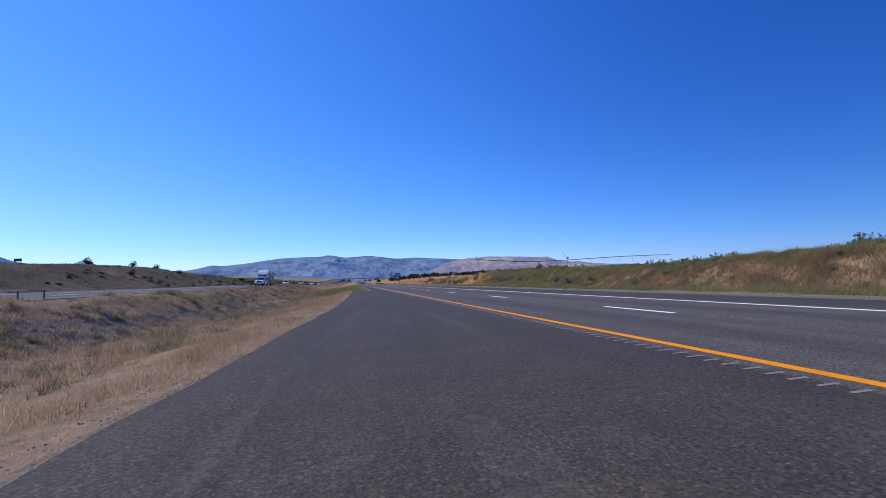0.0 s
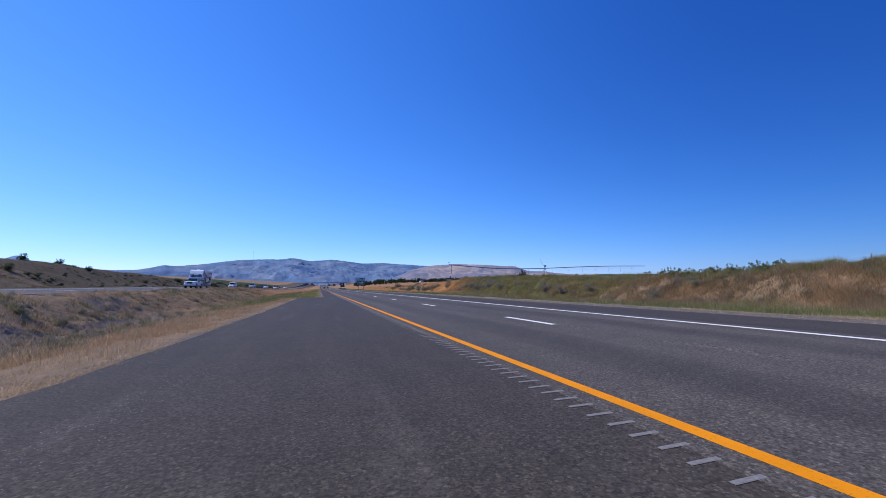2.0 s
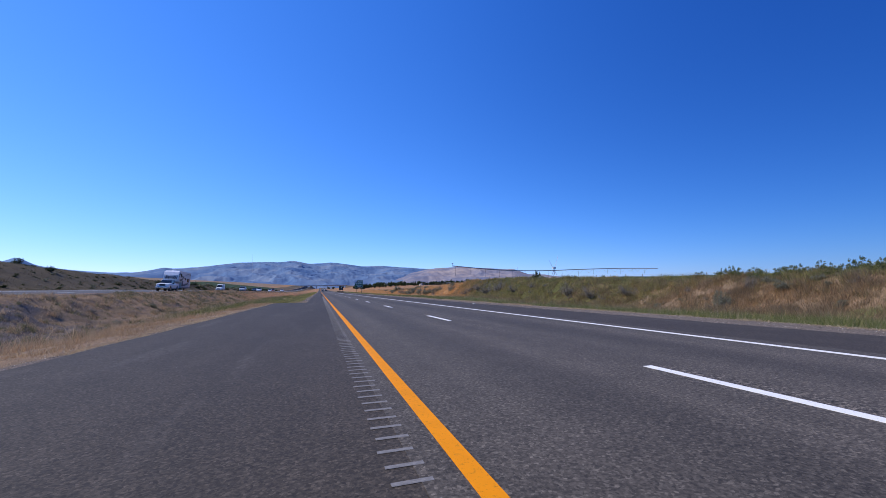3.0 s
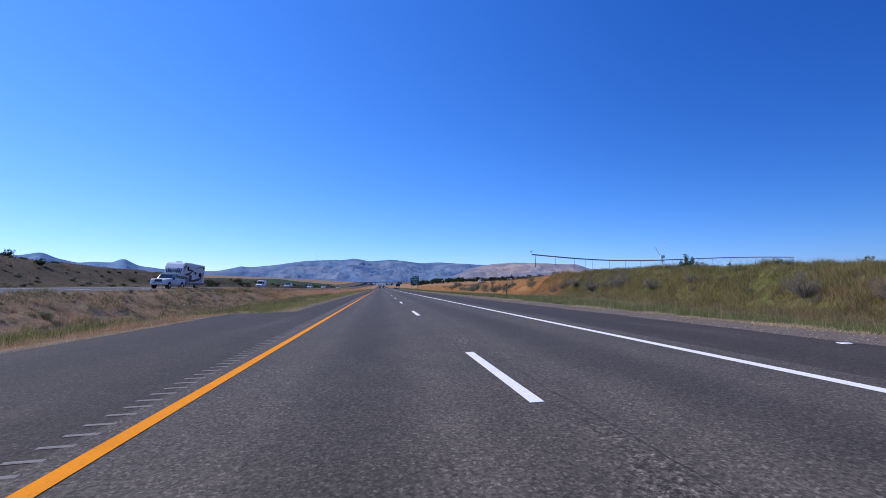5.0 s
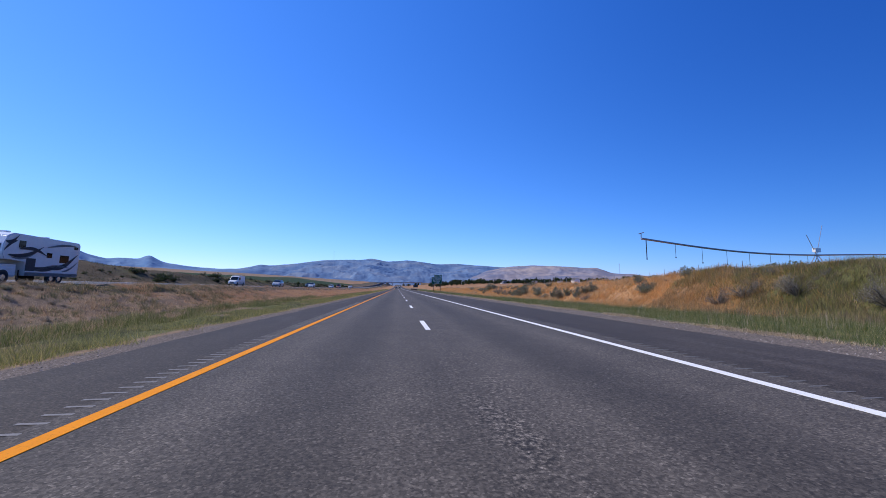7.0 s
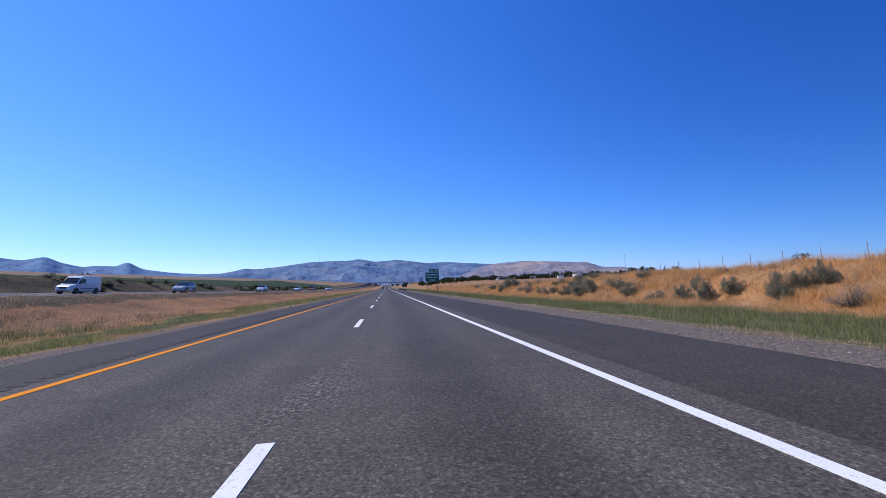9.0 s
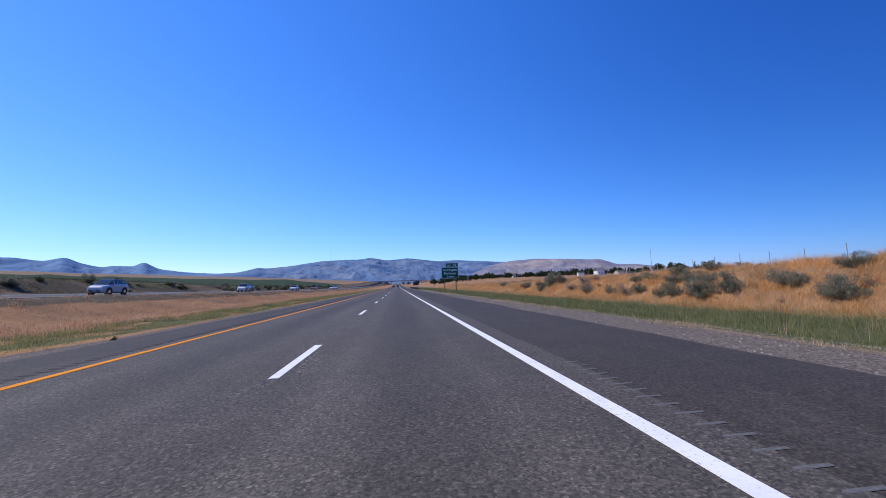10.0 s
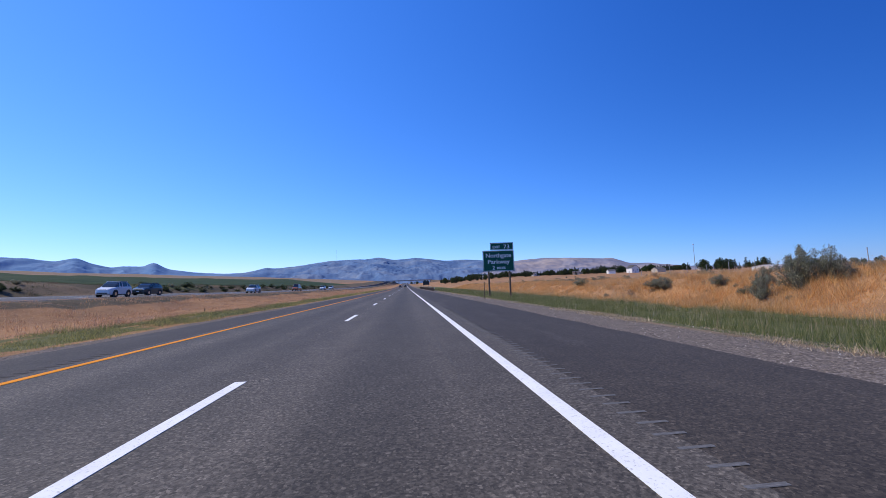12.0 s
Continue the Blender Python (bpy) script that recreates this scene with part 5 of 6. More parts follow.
for s in [0.02 + 0.13 * k for k in range(15)]:
    p = pipe_at(s)
    drop = 2.3 if s < 0.05 else 1.5 + 0.5 * r.random()
    bm = bmesh.new()
    rod(bm, p, p - Vector((0, 0, drop)), 0.05 if s < 0.05 else 0.022, None, 6)
    rod(bm, p - Vector((0, 0, drop)), p - Vector((0, 0, drop + 0.18)), 0.07, 0.05, 8)
    part("drop_hose", bm, BLACK, boom, "dark hanging sprinkler hose")
bm = bmesh.new()
rod(bm, TIP - Vector((0, 0, 0.15)), TIP + Vector((0, 0, 0.7)), 0.05, None, 6)
rod(bm, TIP + Vector((-0.3, 0, 0.55)), TIP + Vector((0.35, 0, 0.75)), 0.06, 0.04, 8)
part("end_gun", bm, STEEL, boom)
gz = float(ground_z(np.array([66.0]), np.array([101.0]))[0])
for dx, dy in ((-1, -2.2), (-1, 2.2), (1, -2.2), (1, 2.2)):
    bm = bmesh.new()
    rod(bm, TOWER + Vector((dx * 0.2, 0, 0)), (66 + dx * 0.6, 101 + dy, gz + 0.5), 0.06, None, 6)
    part("tower_leg", bm, STEEL, boom)
for dy in (-2.2, 2.2):
    bm = bmesh.new()
    rod(bm, (65.85, 101 + dy, gz + 0.6), (66.15, 101 + dy, gz + 0.6), 0.62, None, 18)
    part("wheel", bm, RUBBER, boom)
for e in ((2.0, 0.4, 4.9), (-1.9, -0.3, 3.2)):
    bm = bmesh.new()
    rod(bm, TOWER, TOWER + Vector(e), 0.05, 0.04, 6)
    part("mast", bm, STEEL, boom)
part("control_box", boxed(65.5, 66.5, 100.7, 101.2, 6.8, 7.5, 0.04), REFLECTOR, boom, "white control box")
for k in range(10):
    a, b_ = pipe_at(1.08 + 0.08 * k), pipe_at(1.16 + 0.08 * k)
    m = (a + b_) / 2 - Vector((0, 0, 1.3))
    bm = bmesh.new()
    rod(bm, a, m, 0.03, None, 5)
    rod(bm, m, b_, 0.03, None, 5)
    part("truss_rod", bm, STEEL, boom)

# ---- vehicles ----
CAR_GLASS, n, l, b = material("vehicle_glass", 0.06, 0.0, 0.8)
b.inputs["Base Color"].default_value = (0.012, 0.014, 0.016, 1)
CHROME = plain("bright_trim", (0.6, 0.6, 0.6), 0.2, 1.0, 0.05)
LAMP = plain("headlamp_glass", (0.75, 0.76, 0.78), 0.12, 0.3, 0.05)


def car_paint(name, color):
    m, n, l, b = material(name, 0.3, 0.0, 0.5)
    f = noise_node(n, l, 3.0)
    l.new(ramp(n, l, f, [(0.3, tuple(c * 0.93 for c in color)), (0.7, color)]), b.inputs["Base Color"])
    b.inputs["Coat Weight"].default_value = 0.6
    b.inputs["Coat Roughness"].default_value = 0.08
    return m


PAINT_WHITE = car_paint("white_car_paint", (0.76, 0.76, 0.75))
PAINT_SILVER = car_paint("silver_car_paint", (0.50, 0.51, 0.52))
PAINT_DARK = car_paint("dark_car_paint", (0.03, 0.04, 0.04))
PAINT_ORANGE = car_paint("orange_truck_paint", (0.45, 0.13, 0.04))


def loft(sections):
    """A hull from cross sections (y, half-width, sill z, shoulder z, half-width at top, top z)."""
    bm = bmesh.new()
    rings = []
    for y, w, z0, z1, wt, zt in sections:
        pts = [(-w * 0.94, z0), (-w, z0 + 0.12), (-w, z1 - 0.06), (-w * 0.97, z1), (-wt, zt - 0.03), (-wt * 0.9, zt)]
        ring = [bm.verts.new((px, y, pz)) for px, pz in pts] + [bm.verts.new((-px, y, pz)) for px, pz in reversed(pts)]
        rings.append(ring)
    for a, b_ in zip(rings, rings[1:]):
        for k in range(12):
            bm.faces.new([a[k], a[(k + 1) % 12], b_[(k + 1) % 12], b_[k]])
    bm.faces.new(rings[0])
    bm.faces.new(list(reversed(rings[-1])))
    return bm


def wheels(root, ys, half, radius, width=0.24):
    for y in ys:
        for s in (-1, 1):
            bm = bmesh.new()
            rod(bm, (s * (half - width), y, radius), (s * half, y, radius), radius, None, 22)
            w = part("tyre", bm, RUBBER, root)
            bm = bmesh.new()
            rod(bm, (s * (half - 0.04), y, radius), (s * (half + 0.012), y, radius), radius * 0.62, radius * 0.5, 14)
            part("rim", bm, CHROME, w)


def face(root, y, w, z, paint_mat, grille_h=0.3, lamp_w=0.36):
    for s in (-1, 1):
        part("headlight", boxed(s * (w - lamp_w / 2) - lamp_w / 2, s * (w - lamp_w / 2) + lamp_w / 2, y - 0.03, y + 0.2, z - 0.06, z + 0.07, 0.03), LAMP, root, "clear headlight")
    part("grille", boxed(-w * 0.5, w * 0.5, y - 0.035, y + 0.1, z - grille_h * 0.6, z + grille_h * 0.25, 0.03), BLACK, root)
    part("bumper", boxed(-w * 0.98, w * 0.98, y - 0.06, y + 0.25, z - 0.42, z - 0.19, 0.06), paint_mat, root)
    part("air_intake", boxed(-w * 0.75, w * 0.75, y - 0.068, y + 0.1, z - 0.40, z - 0.29, 0.02), BLACK, root)
    part("number_plate", boxed(-0.16, 0.16, y - 0.085, y - 0.06, z - 0.31, z - 0.20, 0.006), REFLECTOR, root)


def cabin(root, secs, paint_mat, sides):
    """Glass greenhouse under a painted roof, with pillars."""
    part("window_glass", loft(secs), CAR_GLASS, root, "dark glass")
    tops = [s for s in secs if s[5] > max(q[5] for q in secs) - 0.12]
    y0, y1 = tops[0][0], tops[-1][0]
    wt, zt = tops[0][4], max(q[5] for q in secs)
    part("roof", boxed(-wt * 0.96, wt * 0.96, y0 - 0.02, y1 + 0.02, zt - 0.05, zt + 0.025, 0.02), paint_mat, root)
    for y in sides:
        for s in (-1, 1):
            sec = min(secs, key=lambda q: abs(q[0] - y))
            bm = bmesh.new()
            rod(bm, (s * sec[1] * 0.985, y, sec[2] + 0.05), (s * (wt * 1.0), y + 0.04, zt - 0.01), 0.045, None, 6)
            part("pillar", bm, paint_mat, root)


def suv(label, paint_mat, group, long=4.1, tall=1.74):
    """A crossover: short sloping bonnet, tall rounded cabin, big wheels."""
    root = thing("car", label, "car", group)
    h = long / 2
    part("body", loft([(-h, 0.60, 0.46, 0.70, 0.52, 0.82), (-h + 0.10, 0.80, 0.32, 0.82, 0.70, 0.94), (-h + 0.45, 0.91, 0.24, 0.92, 0.80, 1.03), (-h + 1.0, 0.94, 0.22, 0.98, 0.86, 1.13),
                       (-h + 1.3, 0.94, 0.22, 1.02, 0.88, 1.18), (h - 0.7, 0.94, 0.22, 1.05, 0.88, 1.22), (h - 0.2, 0.90, 0.30, 1.04, 0.82, 1.20), (h - 0.05, 0.84, 0.36, 0.98, 0.76, 1.12), (h, 0.72, 0.44, 0.85, 0.66, 0.95)]), paint_mat, root)
    cabin(root, [(-h + 0.98, 0.84, 1.00, 1.08, 0.80, 1.14), (-h + 1.35, 0.85, 1.00, 1.14, 0.74, 1.48), (-h + 1.75, 0.86, 1.00, 1.16, 0.66, tall - 0.03), (0.3, 0.86, 1.00, 1.18, 0.68, tall), (h - 0.7, 0.85, 1.00, 1.18, 0.66, tall - 0.05), (h - 0.35, 0.83, 1.00, 1.18, 0.68, 1.5), (h - 0.1, 0.80, 1.00, 1.14, 0.72, 1.2)],
          paint_mat, (-h + 1.7, 0.15, h - 0.95))
    wheels(root, (-h + 0.86, h - 0.86), 0.95, 0.38)
    face(root, -h + 0.06, 0.76, 0.80, paint_mat)
    for s in (-1, 1):
        part("mirror", boxed(s * 1.0 - 0.09, s * 1.0 + 0.09, -h + 1.38, -h + 1.52, 1.08, 1.22, 0.03), paint_mat, root)
        part("sill", boxed(s * 0.93 - 0.03, s * 0.93 + 0.03, -h + 1.3, h - 1.3, 0.22, 0.36, 0.02), BLACK, root)
        part("roof_rail", boxed(s * 0.62 - 0.02, s * 0.62 + 0.02, -h + 1.9, h - 0.8, tall + 0.02, tall + 0.06, 0.01), BLACK, root)
        for y in (-h + 0.86, h - 0.86):
            bm = bmesh.new()
            rod(bm, (s * 0.85, y, 0.40), (s * 0.948, y, 0.40), 0.47, None, 20)
            part("wheel_arch", bm, BLACK, root)
    return root


def van(label, group):
    root = thing("van", label, "van", group)
    part("body", loft([(-2.75, 0.80, 0.45, 0.85, 0.70, 0.95), (-2.6, 0.95, 0.34, 0.95, 0.82, 1.12), (-1.9, 1.0, 0.30, 1.1, 0.92, 1.28), (-1.75, 1.0, 0.30, 1.15, 0.93, 1.36),
                       (-0.95, 1.0, 0.30, 1.3, 0.88, 2.28), (-0.6, 1.0, 0.30, 1.4, 0.90, 2.42), (2.6, 1.0, 0.32, 1.4, 0.90, 2.42), (2.72, 0.97, 0.36, 1.38, 0.86, 2.34)]), PAINT_WHITE, root)
    bm = bmesh.new()
    v = [bm.verts.new(p) for p in ((-0.86, -1.80, 1.40), (0.86, -1.80, 1.40), (0.80, -1.03, 2.22), (-0.80, -1.03, 2.22))]
    bm.faces.new(v)
    bmesh.ops.solidify(bm, geom=bm.faces[:], thickness=-0.03)
    part("windscreen", bm, CAR_GLASS, root, "dark raked windscreen")
    for s in (-1, 1):
        bm = bmesh.new()
        v = [bm.verts.new((s * 1.006, -1.45, 1.42)), bm.verts.new((s * 1.006, -0.25, 1.42)), bm.verts.new((s * 0.955, -0.25, 2.02)), bm.verts.new((s * 0.955, -1.0, 2.02))]
        bm.faces.new(v)
        bmesh.ops.solidify(bm, geom=bm.faces[:], thickness=0.02)
        part("side_window", bm, CAR_GLASS, root)
        part("mirror", boxed(s * 1.12 - 0.1, s * 1.12 + 0.1, -1.5, -1.38, 1.35, 1.65, 0.03), BLACK, root)
        part("side_moulding", boxed(s * 1.0 - 0.015, s * 1.0 + 0.015, -1.2, 1.2, 0.62, 0.74, 0.01), BLACK, root)
        for y in (-1.85, 1.75):
            bm = bmesh.new()
            rod(bm, (s * 0.9, y, 0.40), (s * 1.006, y, 0.40), 0.46, None, 20)
            part("wheel_arch", bm, BLACK, root)
    bm = bmesh.new()
    for y in (0.0, 1.0, 2.0):
        rod(bm, (-0.8, y, 2.52), (0.8, y, 2.52), 0.03, None, 6)
        for s in (-1, 1):
            rod(bm, (s * 0.75, y, 2.40), (s * 0.75, y, 2.52), 0.02, None, 5)
    part("roof_rack", bm, STEEL, root)
    wheels(root, (-1.85, 1.75), 0.99, 0.36)
    face(root, -2.73, 0.88, 0.86, PAINT_WHITE)
    return root


def pickup(label, paint_mat, group):
    root = thing("pickup_truck", label, "pickup truck", group)
    part("body", loft([(-2.95, 0.90, 0.55, 1.06, 0.84, 1.20), (-2.85, 0.99, 0.48, 1.16, 0.93, 1.30), (-1.55, 1.0, 0.46, 1.20, 0.94, 1.38), (-1.45, 1.0, 0.46, 1.22, 0.95, 1.42),
                       (0.85, 1.0, 0.46, 1.22, 0.95, 1.42), (0.9, 1.0, 0.46, 1.22, 0.97, 1.44), (2.9, 1.0, 0.48, 1.22, 0.97, 1.44), (2.95, 0.97, 0.52, 1.20, 0.95, 1.42)]), paint_mat, root)
    cabin(root, [(-1.4, 0.90, 1.27, 1.34, 0.86, 1.42), (-0.85, 0.90, 1.27, 1.38, 0.77, 1.98), (0.0, 0.90, 1.27, 1.40, 0.79, 2.02), (0.7, 0.90, 1.27, 1.40, 0.77, 1.99), (0.88, 0.90, 1.27, 1.38, 0.84, 1.46)],
          paint_mat, (-0.85, 0.0, 0.72))
    part("bed_floor", boxed(-0.85, 0.85, 1.0, 2.85, 1.42, 1.46, 0.01), BLACK, root)
    for s in (-1, 1):
        for y0, y1 in ((-1.05, -0.1), (-0.06, 0.78)):
            part("door", boxed(s * 1.0 - 0.012, s * 1.0 + 0.012, y0, y1, 0.62, 1.18, 0.01), paint_mat, root)
    wheels(root, (-1.95, 1.85), 1.02, 0.42, 0.28)
    face(root, -2.93, 0.92, 1.10, paint_mat, 0.62)
    part("front_bumper", boxed(-1.0, 1.0, -3.08, -2.8, 0.55, 0.76, 0.05), CHROME, root, "chrome bumper")
    for s in (-1, 1):
        part("mirror", boxed(s * 1.14 - 0.12, s * 1.14 + 0.12, -1.25, -1.12, 1.25, 1.55, 0.03), BLACK, root)
        for y in (-1.95, 1.85):
            bm = bmesh.new()
            rod(bm, (s * 0.9, y, 0.46), (s * 1.008, y, 0.46), 0.53, None, 20)
            part("wheel_arch", bm, BLACK, root)
    return root


def rv_trailer(label):
    """A fifth-wheel travel trailer: raised nose over the truck bed, tall box, two axles."""
    root = thing("travel_trailer", label, "trailer")
    bm = bmesh.new()
    prof = [(-4.7, 1.75), (-4.95, 2.2), (-4.9, 2.9), (-4.55, 3.55), (-3.9, 3.78), (4.7, 3.62), (4.9, 3.4), (4.9, 0.55), (-2.1, 0.55), (-2.35, 1.7)]
    lv = [bm.verts.new((-1.22, y, z)) for y, z in prof]
    rv = [bm.verts.new((1.22, y, z)) for y, z in prof]
    bm.faces.new(lv)
    bm.faces.new(list(reversed(rv)))
    for k in range(len(prof)):
        j = (k + 1) % len(prof)
        bm.faces.new([lv[k], rv[k], rv[j], lv[j]])
    bmesh.ops.bevel(bm, geom=bm.edges[:], offset=0.06, segments=2, affect="EDGES")
    part("body", bm, PAINT_WHITE, root)
    dk = plain("trailer_graphics", (0.06, 0.07, 0.10), 0.35, vary=0.1)
    gr = plain("trailer_grey", (0.30, 0.31, 0.33), 0.35, vary=0.1)
    for s in (-1, 1):
        def flat(name, pts, mat, label="", out=0.012):
            bm = bmesh.new()
            bm.faces.new([bm.verts.new((s * (1.22 + out), y, z)) for y, z in pts])
            bmesh.ops.solidify(bm, geom=bm.faces[:], thickness=0.01)
            part(name, bm, mat, root, label)

        def swoosh(y0, z0, y1, z1, bow, w, mat):
            up, lo = [], []
            for k in range(13):
                t = k / 12
                y, z = y0 + (y1 - y0) * t, z0 + (z1 - z0) * t + bow * math.sin(math.pi * t)
                e = w * math.sin(math.pi * min(1, t * 0.9 + 0.08))
                up.append((y, z + e))
                lo.append((y, z - e))
            flat("stripe", up + lo[::-1], mat, "curved dark stripe", 0.016)
        swoosh(-4.8, 3.1, -3.4, 3.65, -0.25, 0.14, dk)
        swoosh(-4.85, 2.4, -3.5, 3.2, 0.20, 0.15, dk)
        swoosh(-4.3, 2.1, -0.3, 2.95, -0.35, 0.16, dk)
        swoosh(-4.0, 1.95, -1.0, 2.5, -0.30, 0.08, gr)
        swoosh(-3.2, 2.6, 0.3, 2.2, 0.28, 0.13, dk)
        swoosh(-2.0, 1.2, 2.6, 1.6, -0.25, 0.19, dk)
        swoosh(-1.0, 1.0, 3.6, 1.35, 0.25, 0.10, gr)
        swoosh(1.2, 1.15, 4.6, 2.6, -0.30, 0.2, dk)
        swoosh(0.2, 2.95, 4.4, 3.3, 0.12, 0.10, gr)
        swoosh(2.5, 1.0, 4.8, 2.0, -0.22, 0.09, gr)
        flat("window", [(-3.3, 2.7), (-2.5, 2.7), (-2.5, 3.25), (-3.3, 3.25)], CAR_GLASS)
        flat("window", [(0.2, 2.1), (0.9, 2.1), (0.9, 2.5), (0.2, 2.5)], CAR_GLASS)
        flat("window", [(2.0, 1.75), (3.3, 1.75), (3.3, 2.4), (2.0, 2.4)], CAR_GLASS)
        flat("window", [(3.9, 3.0), (4.5, 3.0), (4.5, 3.25), (3.9, 3.25)], CAR_GLASS)
        flat("skirt", [(-2.2, 0.56), (4.85, 0.56), (4.85, 0.85), (-2.2, 0.85)], gr)
        flat("storage_hatch", [(-2.25, 0.95), (-1.1, 0.95), (-1.1, 1.95), (-2.25, 1.95)], dk, "dark storage hatch")
    bm = bmesh.new()
    bm.faces.new([bm.verts.new(p) for p in ((-0.9, -4.975, 2.3), (0.9, -4.975, 2.3), (0.8, -4.88, 2.95), (-0.8, -4.88, 2.95))])
    bmesh.ops.solidify(bm, geom=bm.faces[:], thickness=0.02)
    part("front_cap_panel", bm, gr, root, "grey front cap panel")
    for s in (-1, 1):
        for k in range(3):
            bm = bmesh.new()
            pts = [(s * (0.25 + 0.28 * k), -4.99, 2.25), (s * (0.40 + 0.28 * k), -4.99, 2.25), (s * (0.62 + 0.22 * k), -4.935, 2.92), (s * (0.56 + 0.22 * k), -4.935, 2.92)]
            bm.faces.new([bm.verts.new(p) for p in pts])
            bmesh.ops.solidify(bm, geom=bm.faces[:], thickness=0.012)
            part("stripe", bm, dk, root, "dark raked stripe")
    for y, zz in ((-3.2, 3.76), (1.6, 3.68)):
        part("roof_unit", boxed(-0.3, 0.3, y - 0.3, y + 0.3, zz, zz + 0.2, 0.06), PAINT_WHITE, root)
    bm = bmesh.new()
    rod(bm, (0, -4.0, 3.0), (0, -4.0, 1.35), 0.10, None, 8)
    box(bm, -0.3, 0.3, -4.2, -3.8, 1.32, 1.40, 0.01)
    part("hitch", bm, BLACK, root)
    for s in (-1, 1):
        bm = bmesh.new()
        rod(bm, (s * 0.8, -2.25, 1.0), (s * 0.8, -2.25, 0.3), 0.05, None, 6)
        part("landing_leg", bm, BLACK, root)
    for ob in root.children:
        ob.data.transform(Matrix.Diagonal((1.0, 0.78, 1.0, 1.0)))
    wheels(root, (0.95, 1.78), 1.2, 0.38)
    return root


def park(ob, x, y, turn=0.0, own=False):
    z = float(road_z(y)) if own else float(opp_surface(x, y))
    tilt = 0.0 if own else math.degrees(math.atan(OPP_LEAN))
    ob.matrix_basis = Matrix.Translation((x, y, z + 0.008)) @ pose(0, 0, 0, 0, tilt, turn)
    return ob


ONCOMING = "oncoming traffic"
park(pickup("white four-door pickup truck pulling a trailer", PAINT_WHITE, ONCOMING), -31.0, 77.4).scale = (1, 0.88, 1)
park(rv_trailer("white fifth-wheel travel trailer with dark swooping stripes"), -31.0, 82.0).scale = (1, 0.9, 1)
park(van("white panel van with a roof rack", ONCOMING), -34.6, 132.9).scale = (0.84, 0.84, 0.84)
park(suv("silver sport utility car on the opposite carriageway", PAINT_SILVER, ONCOMING), -31.0, 149.2)
white_suv = park(suv("white sport utility car on the opposite carriageway", PAINT_WHITE, ONCOMING), -31.0, 188.4)
white_suv.scale = (0.95, 0.84, 1.0)
park(suv("dark green sport utility car on the opposite carriageway", PAINT_DARK, ONCOMING, tall=1.7), -34.6, 200.0)
park(copy_thing(white_suv, Matrix()), -31.0, 229.0)
park(suv("orange work truck far down the opposite carriageway", PAINT_ORANGE, ONCOMING, long=5.4, tall=2.2), -34.6, 276.0)
park(copy_thing(white_suv, Matrix()), -31.0, 300.0)
park(copy_thing(white_suv, Matrix()), -34.6, 336.0)
lead = "cars far ahead"
ahead = suv("dark car far ahead in the same carriageway", PAINT_DARK, lead)
park(ahead, -1.83, 420.0, 180, True)
park(copy_thing(ahead, Matrix()), 1.83, 455.0, 180, True)

# ---- houses, mast, overpass ----
SIDING = plain("white_house_siding", (0.70, 0.69, 0.66), 0.7, vary=0.08, scale=2)
SIDING_TAN = plain("tan_house_siding", (0.42, 0.36, 0.29), 0.7, vary=0.1, scale=2)
ROOF = plain("grey_roof_shingles", (0.16, 0.15, 0.15), 0.85, vary=0.3, scale=4)
ROOF_WHITE = plain("white_metal_roof", (0.72, 0.72, 0.72), 0.4, 0.1, 0.06)
CONCRETE = plain("bridge_concrete", (0.33, 0.31, 0.29), 0.85, vary=0.2, scale=1.5)


def house(az, d, w, dep, h, pitch, wall_mat, roof_mat, label, turn=0.0, name="house"):
    x, y = d * math.sin(radians(az)), 100 + d * math.cos(radians(az))
    z = float(ground_z(np.array([x]), np.array([y]))[0])
    root = thing(name, label, name, "houses beyond the field", (x, y, z))
    root.rotation_euler = (0, 0, radians(turn))
    root.scale = (0.8, 0.8, 0.8)
    bm = bmesh.new()
    a, b_ = w / 2, dep / 2
    pts = [(-a, -0.5), (a, -0.5), (a, h), (0, h + pitch), (-a, h)]
    f = [bm.verts.new((px, -b_, pz)) for px, pz in pts]
    g = [bm.verts.new((px, b_, pz)) for px, pz in pts]
    bm.faces.new(f)
    bm.faces.new(g[::-1])
    for k in range(5):
        bm.faces.new([f[k], g[k], g[(k + 1) % 5], f[(k + 1) % 5]])
    part("wall", bm, wall_mat, root)
    for s in (-1, 1):
        bm = bmesh.new()
        e = 0.5
        sl = pitch / a
        v = [bm.verts.new(p) for p in ((0, -b_ - e, h + pitch + 0.12), (0, b_ + e, h + pitch + 0.12), (s * (a + e), b_ + e, h - sl * e + 0.12), (s * (a + e), -b_ - e, h - sl * e + 0.12))]
        bm.faces.new(v)
        bmesh.ops.solidify(bm, geom=bm.faces[:], thickness=0.15)
        part("roof", bm, roof_mat, root)
    for px in (-a * 0.55, a * 0.45):
        wn_ = part("window", boxed(px - 0.55, px + 0.55, -b_ - 0.05, -b_ + 0.02, h * 0.42, h * 0.42 + 1.2, 0.02), REFLECTOR, root)
        part("pane", boxed(px - 0.45, px + 0.45, -b_ - 0.07, -b_ - 0.04, h * 0.42 + 0.1, h * 0.42 + 1.1), CAR_GLASS, wn_)
    part("door", boxed(-0.5, 0.5, -b_ - 0.06, -b_ + 0.02, 0.0, 2.05, 0.02), SIDING_TAN, root)
    return root


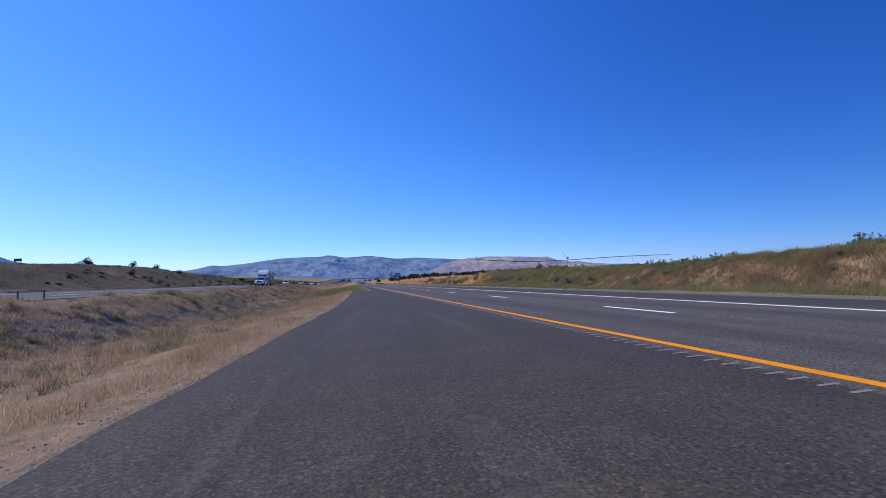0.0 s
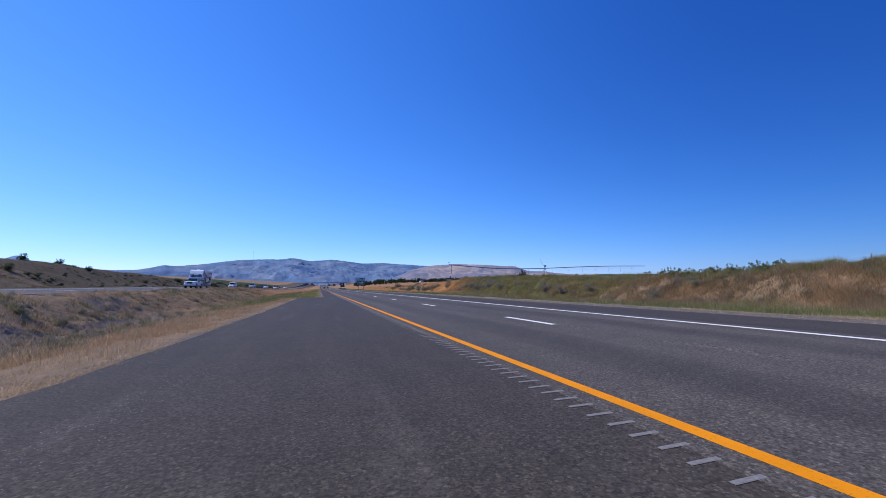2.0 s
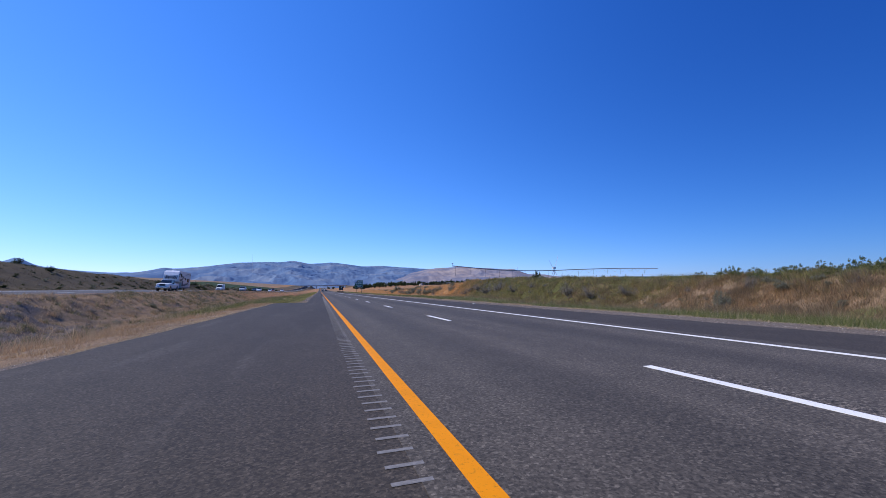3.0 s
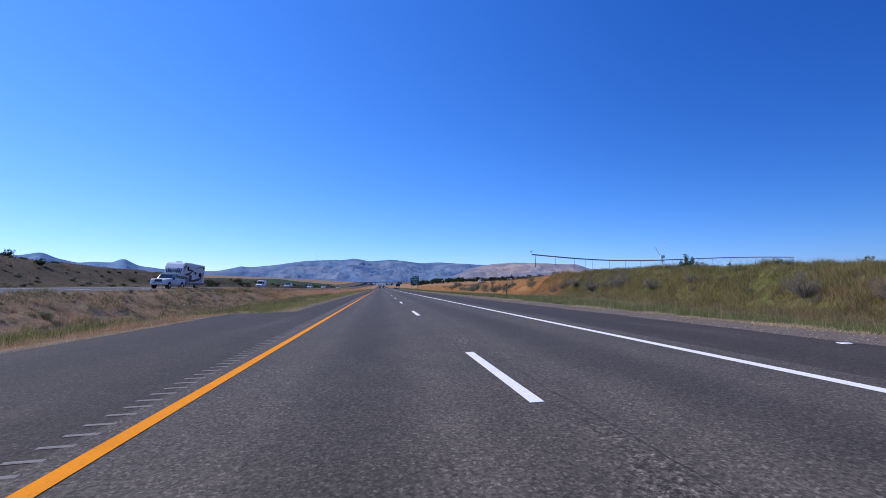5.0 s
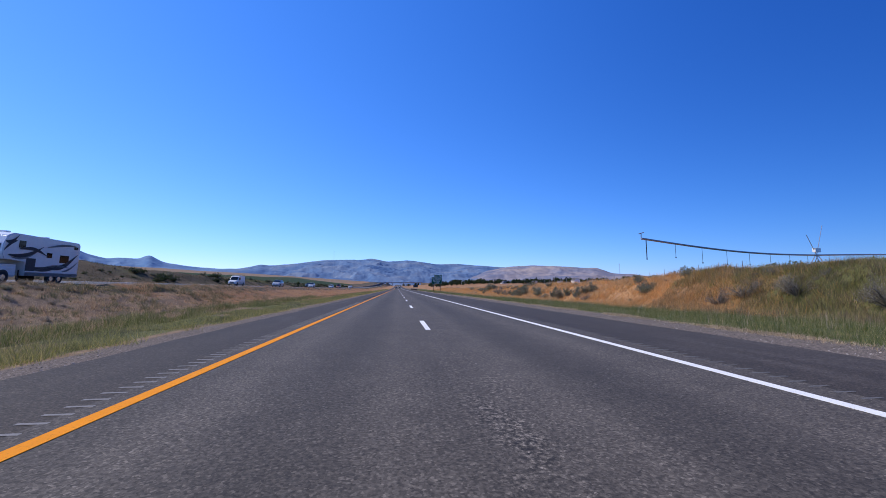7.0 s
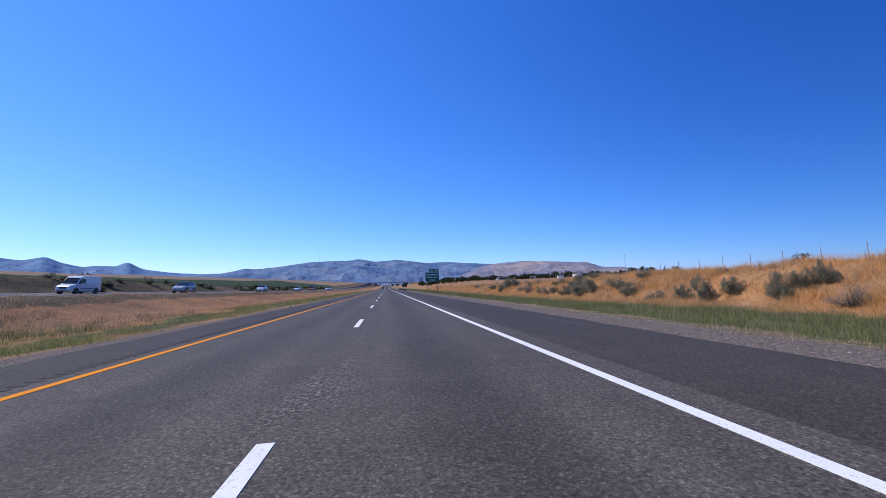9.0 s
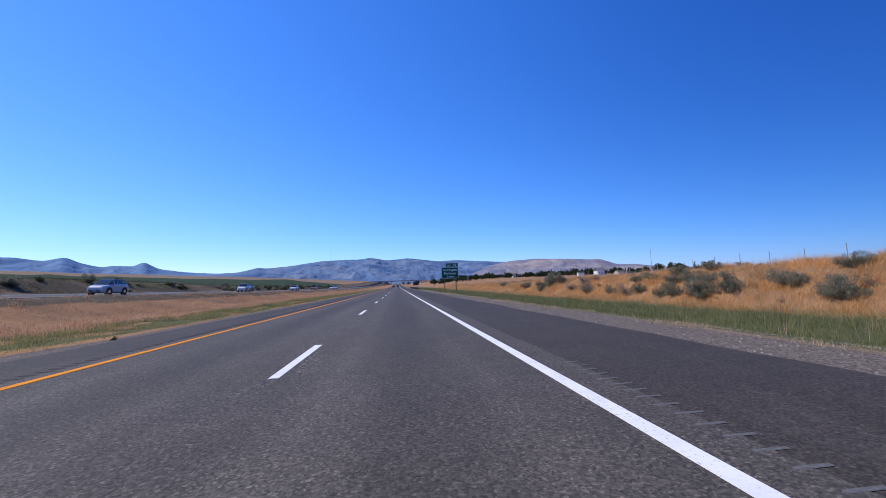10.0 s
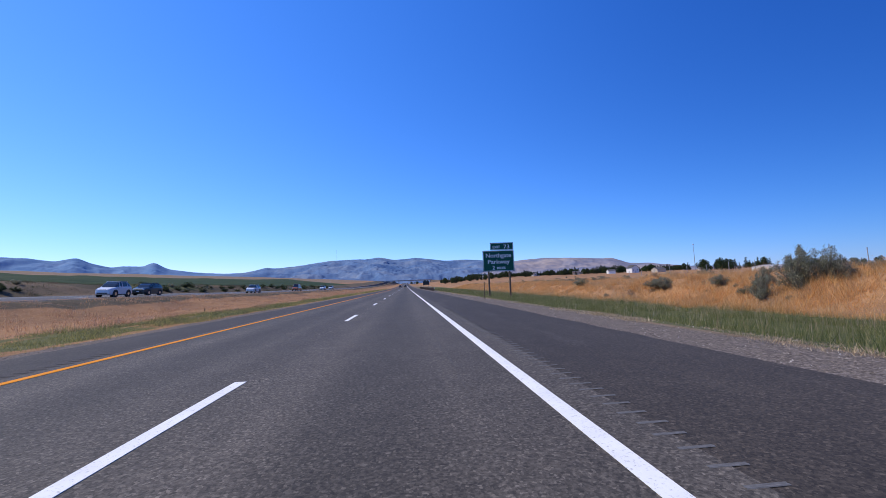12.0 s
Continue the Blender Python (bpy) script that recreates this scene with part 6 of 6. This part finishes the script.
house(28.9, 395, 9, 8, 5.0, 3.0, SIDING, ROOF, "white gabled house with a grey roof among trees", 10)
house(26.5, 400, 14, 7, 2.8, 1.6, SIDING, ROOF, "low white house with a grey roof", 70)
house(31.5, 380, 13, 8, 2.9, 1.8, SIDING_TAN, ROOF, "low tan house with a grey roof", 80)
house(36.0, 390, 12, 7, 2.7, 1.7, SIDING_TAN, ROOF, "tan ranch house with a grey roof", 60)
house(40.5, 300, 18, 9, 3.0, 1.0, SIDING, ROOF_WHITE, "long shed with a white metal roof", 85, "shed")
house(17.5, 430, 9, 7, 2.8, 1.7, SIDING, ROOF, "small white house with a grey roof", 15)
house(10.5, 460, 10, 7, 2.8, 1.7, SIDING, ROOF_WHITE, "small white building with a pale roof", 75)
house(22.5, 420, 12, 7, 2.8, 1.5, SIDING_TAN, ROOF, "tan house with a grey roof", 70)
house(43.5, 380, 12, 8, 3.0, 2.0, SIDING, ROOF, "white house with a grey roof", 30)

MX, MY = 228.0, 422.0
mz = float(ground_z(np.array([MX]), np.array([MY]))[0])
mast = thing("light_mast", "tall thin grey light mast beyond the dry field", "mast", at=(MX, MY, mz))
bm = bmesh.new()
rod(bm, (0, 0, -1), (0, 0, 20.5), 0.28, 0.12, 10)
part("pole", bm, STEEL, mast)
bm = bmesh.new()
rod(bm, (0, 0, 20.3), (0, 0, 20.8), 0.75, 0.6, 10)
part("lamp_ring", bm, STEEL, mast)
tower = thing("radio_mast", "very thin distant radio mast on the plain", "mast", at=(-240.0, 1540.0, 6.0))
bm = bmesh.new()
rod(bm, (0, 0, -8), (0, 0, 135), 0.3, 0.2, 6)
part("pole", bm, STEEL, tower)

over = thing("overpass", "far concrete road bridge crossing over the highway", "bridge", at=(0, 1000, float(road_z(1000.0))))
part("deck", boxed(-95, 60, -6, 6, 5.4, 6.6, 0.1), CONCRETE, over)
for yy in (-6, 6):
    part("parapet", boxed(-95, 60, yy - 0.2, yy + 0.2, 6.6, 7.5, 0.05), CONCRETE, over)
for px in (-70, -45, -13, 14):
    part("pier", boxed(px - 0.8, px + 0.8, -5, 5, -1, 5.4, 0.1), CONCRETE, over)
for s, x0, x1 in ((-1, -220, -92), (1, 57, 180)):
    bm = bmesh.new()
    inner, outer = (x1, x0) if s < 0 else (x0, x1)
    v = [bm.verts.new(p) for p in ((outer, -8, -2), (inner, -14, -2), (inner, 14, -2), (outer, 8, -2), (inner, -6, 6.5), (inner, 6, 6.5))]
    bm.faces.new([v[0], v[1], v[4]])
    bm.faces.new([v[0], v[4], v[5], v[3]])
    bm.faces.new([v[3], v[5], v[2]])
    bm.faces.new([v[1], v[2], v[5], v[4]])
    part("embankment", bm, GROUND, over, "dry earth ramp")
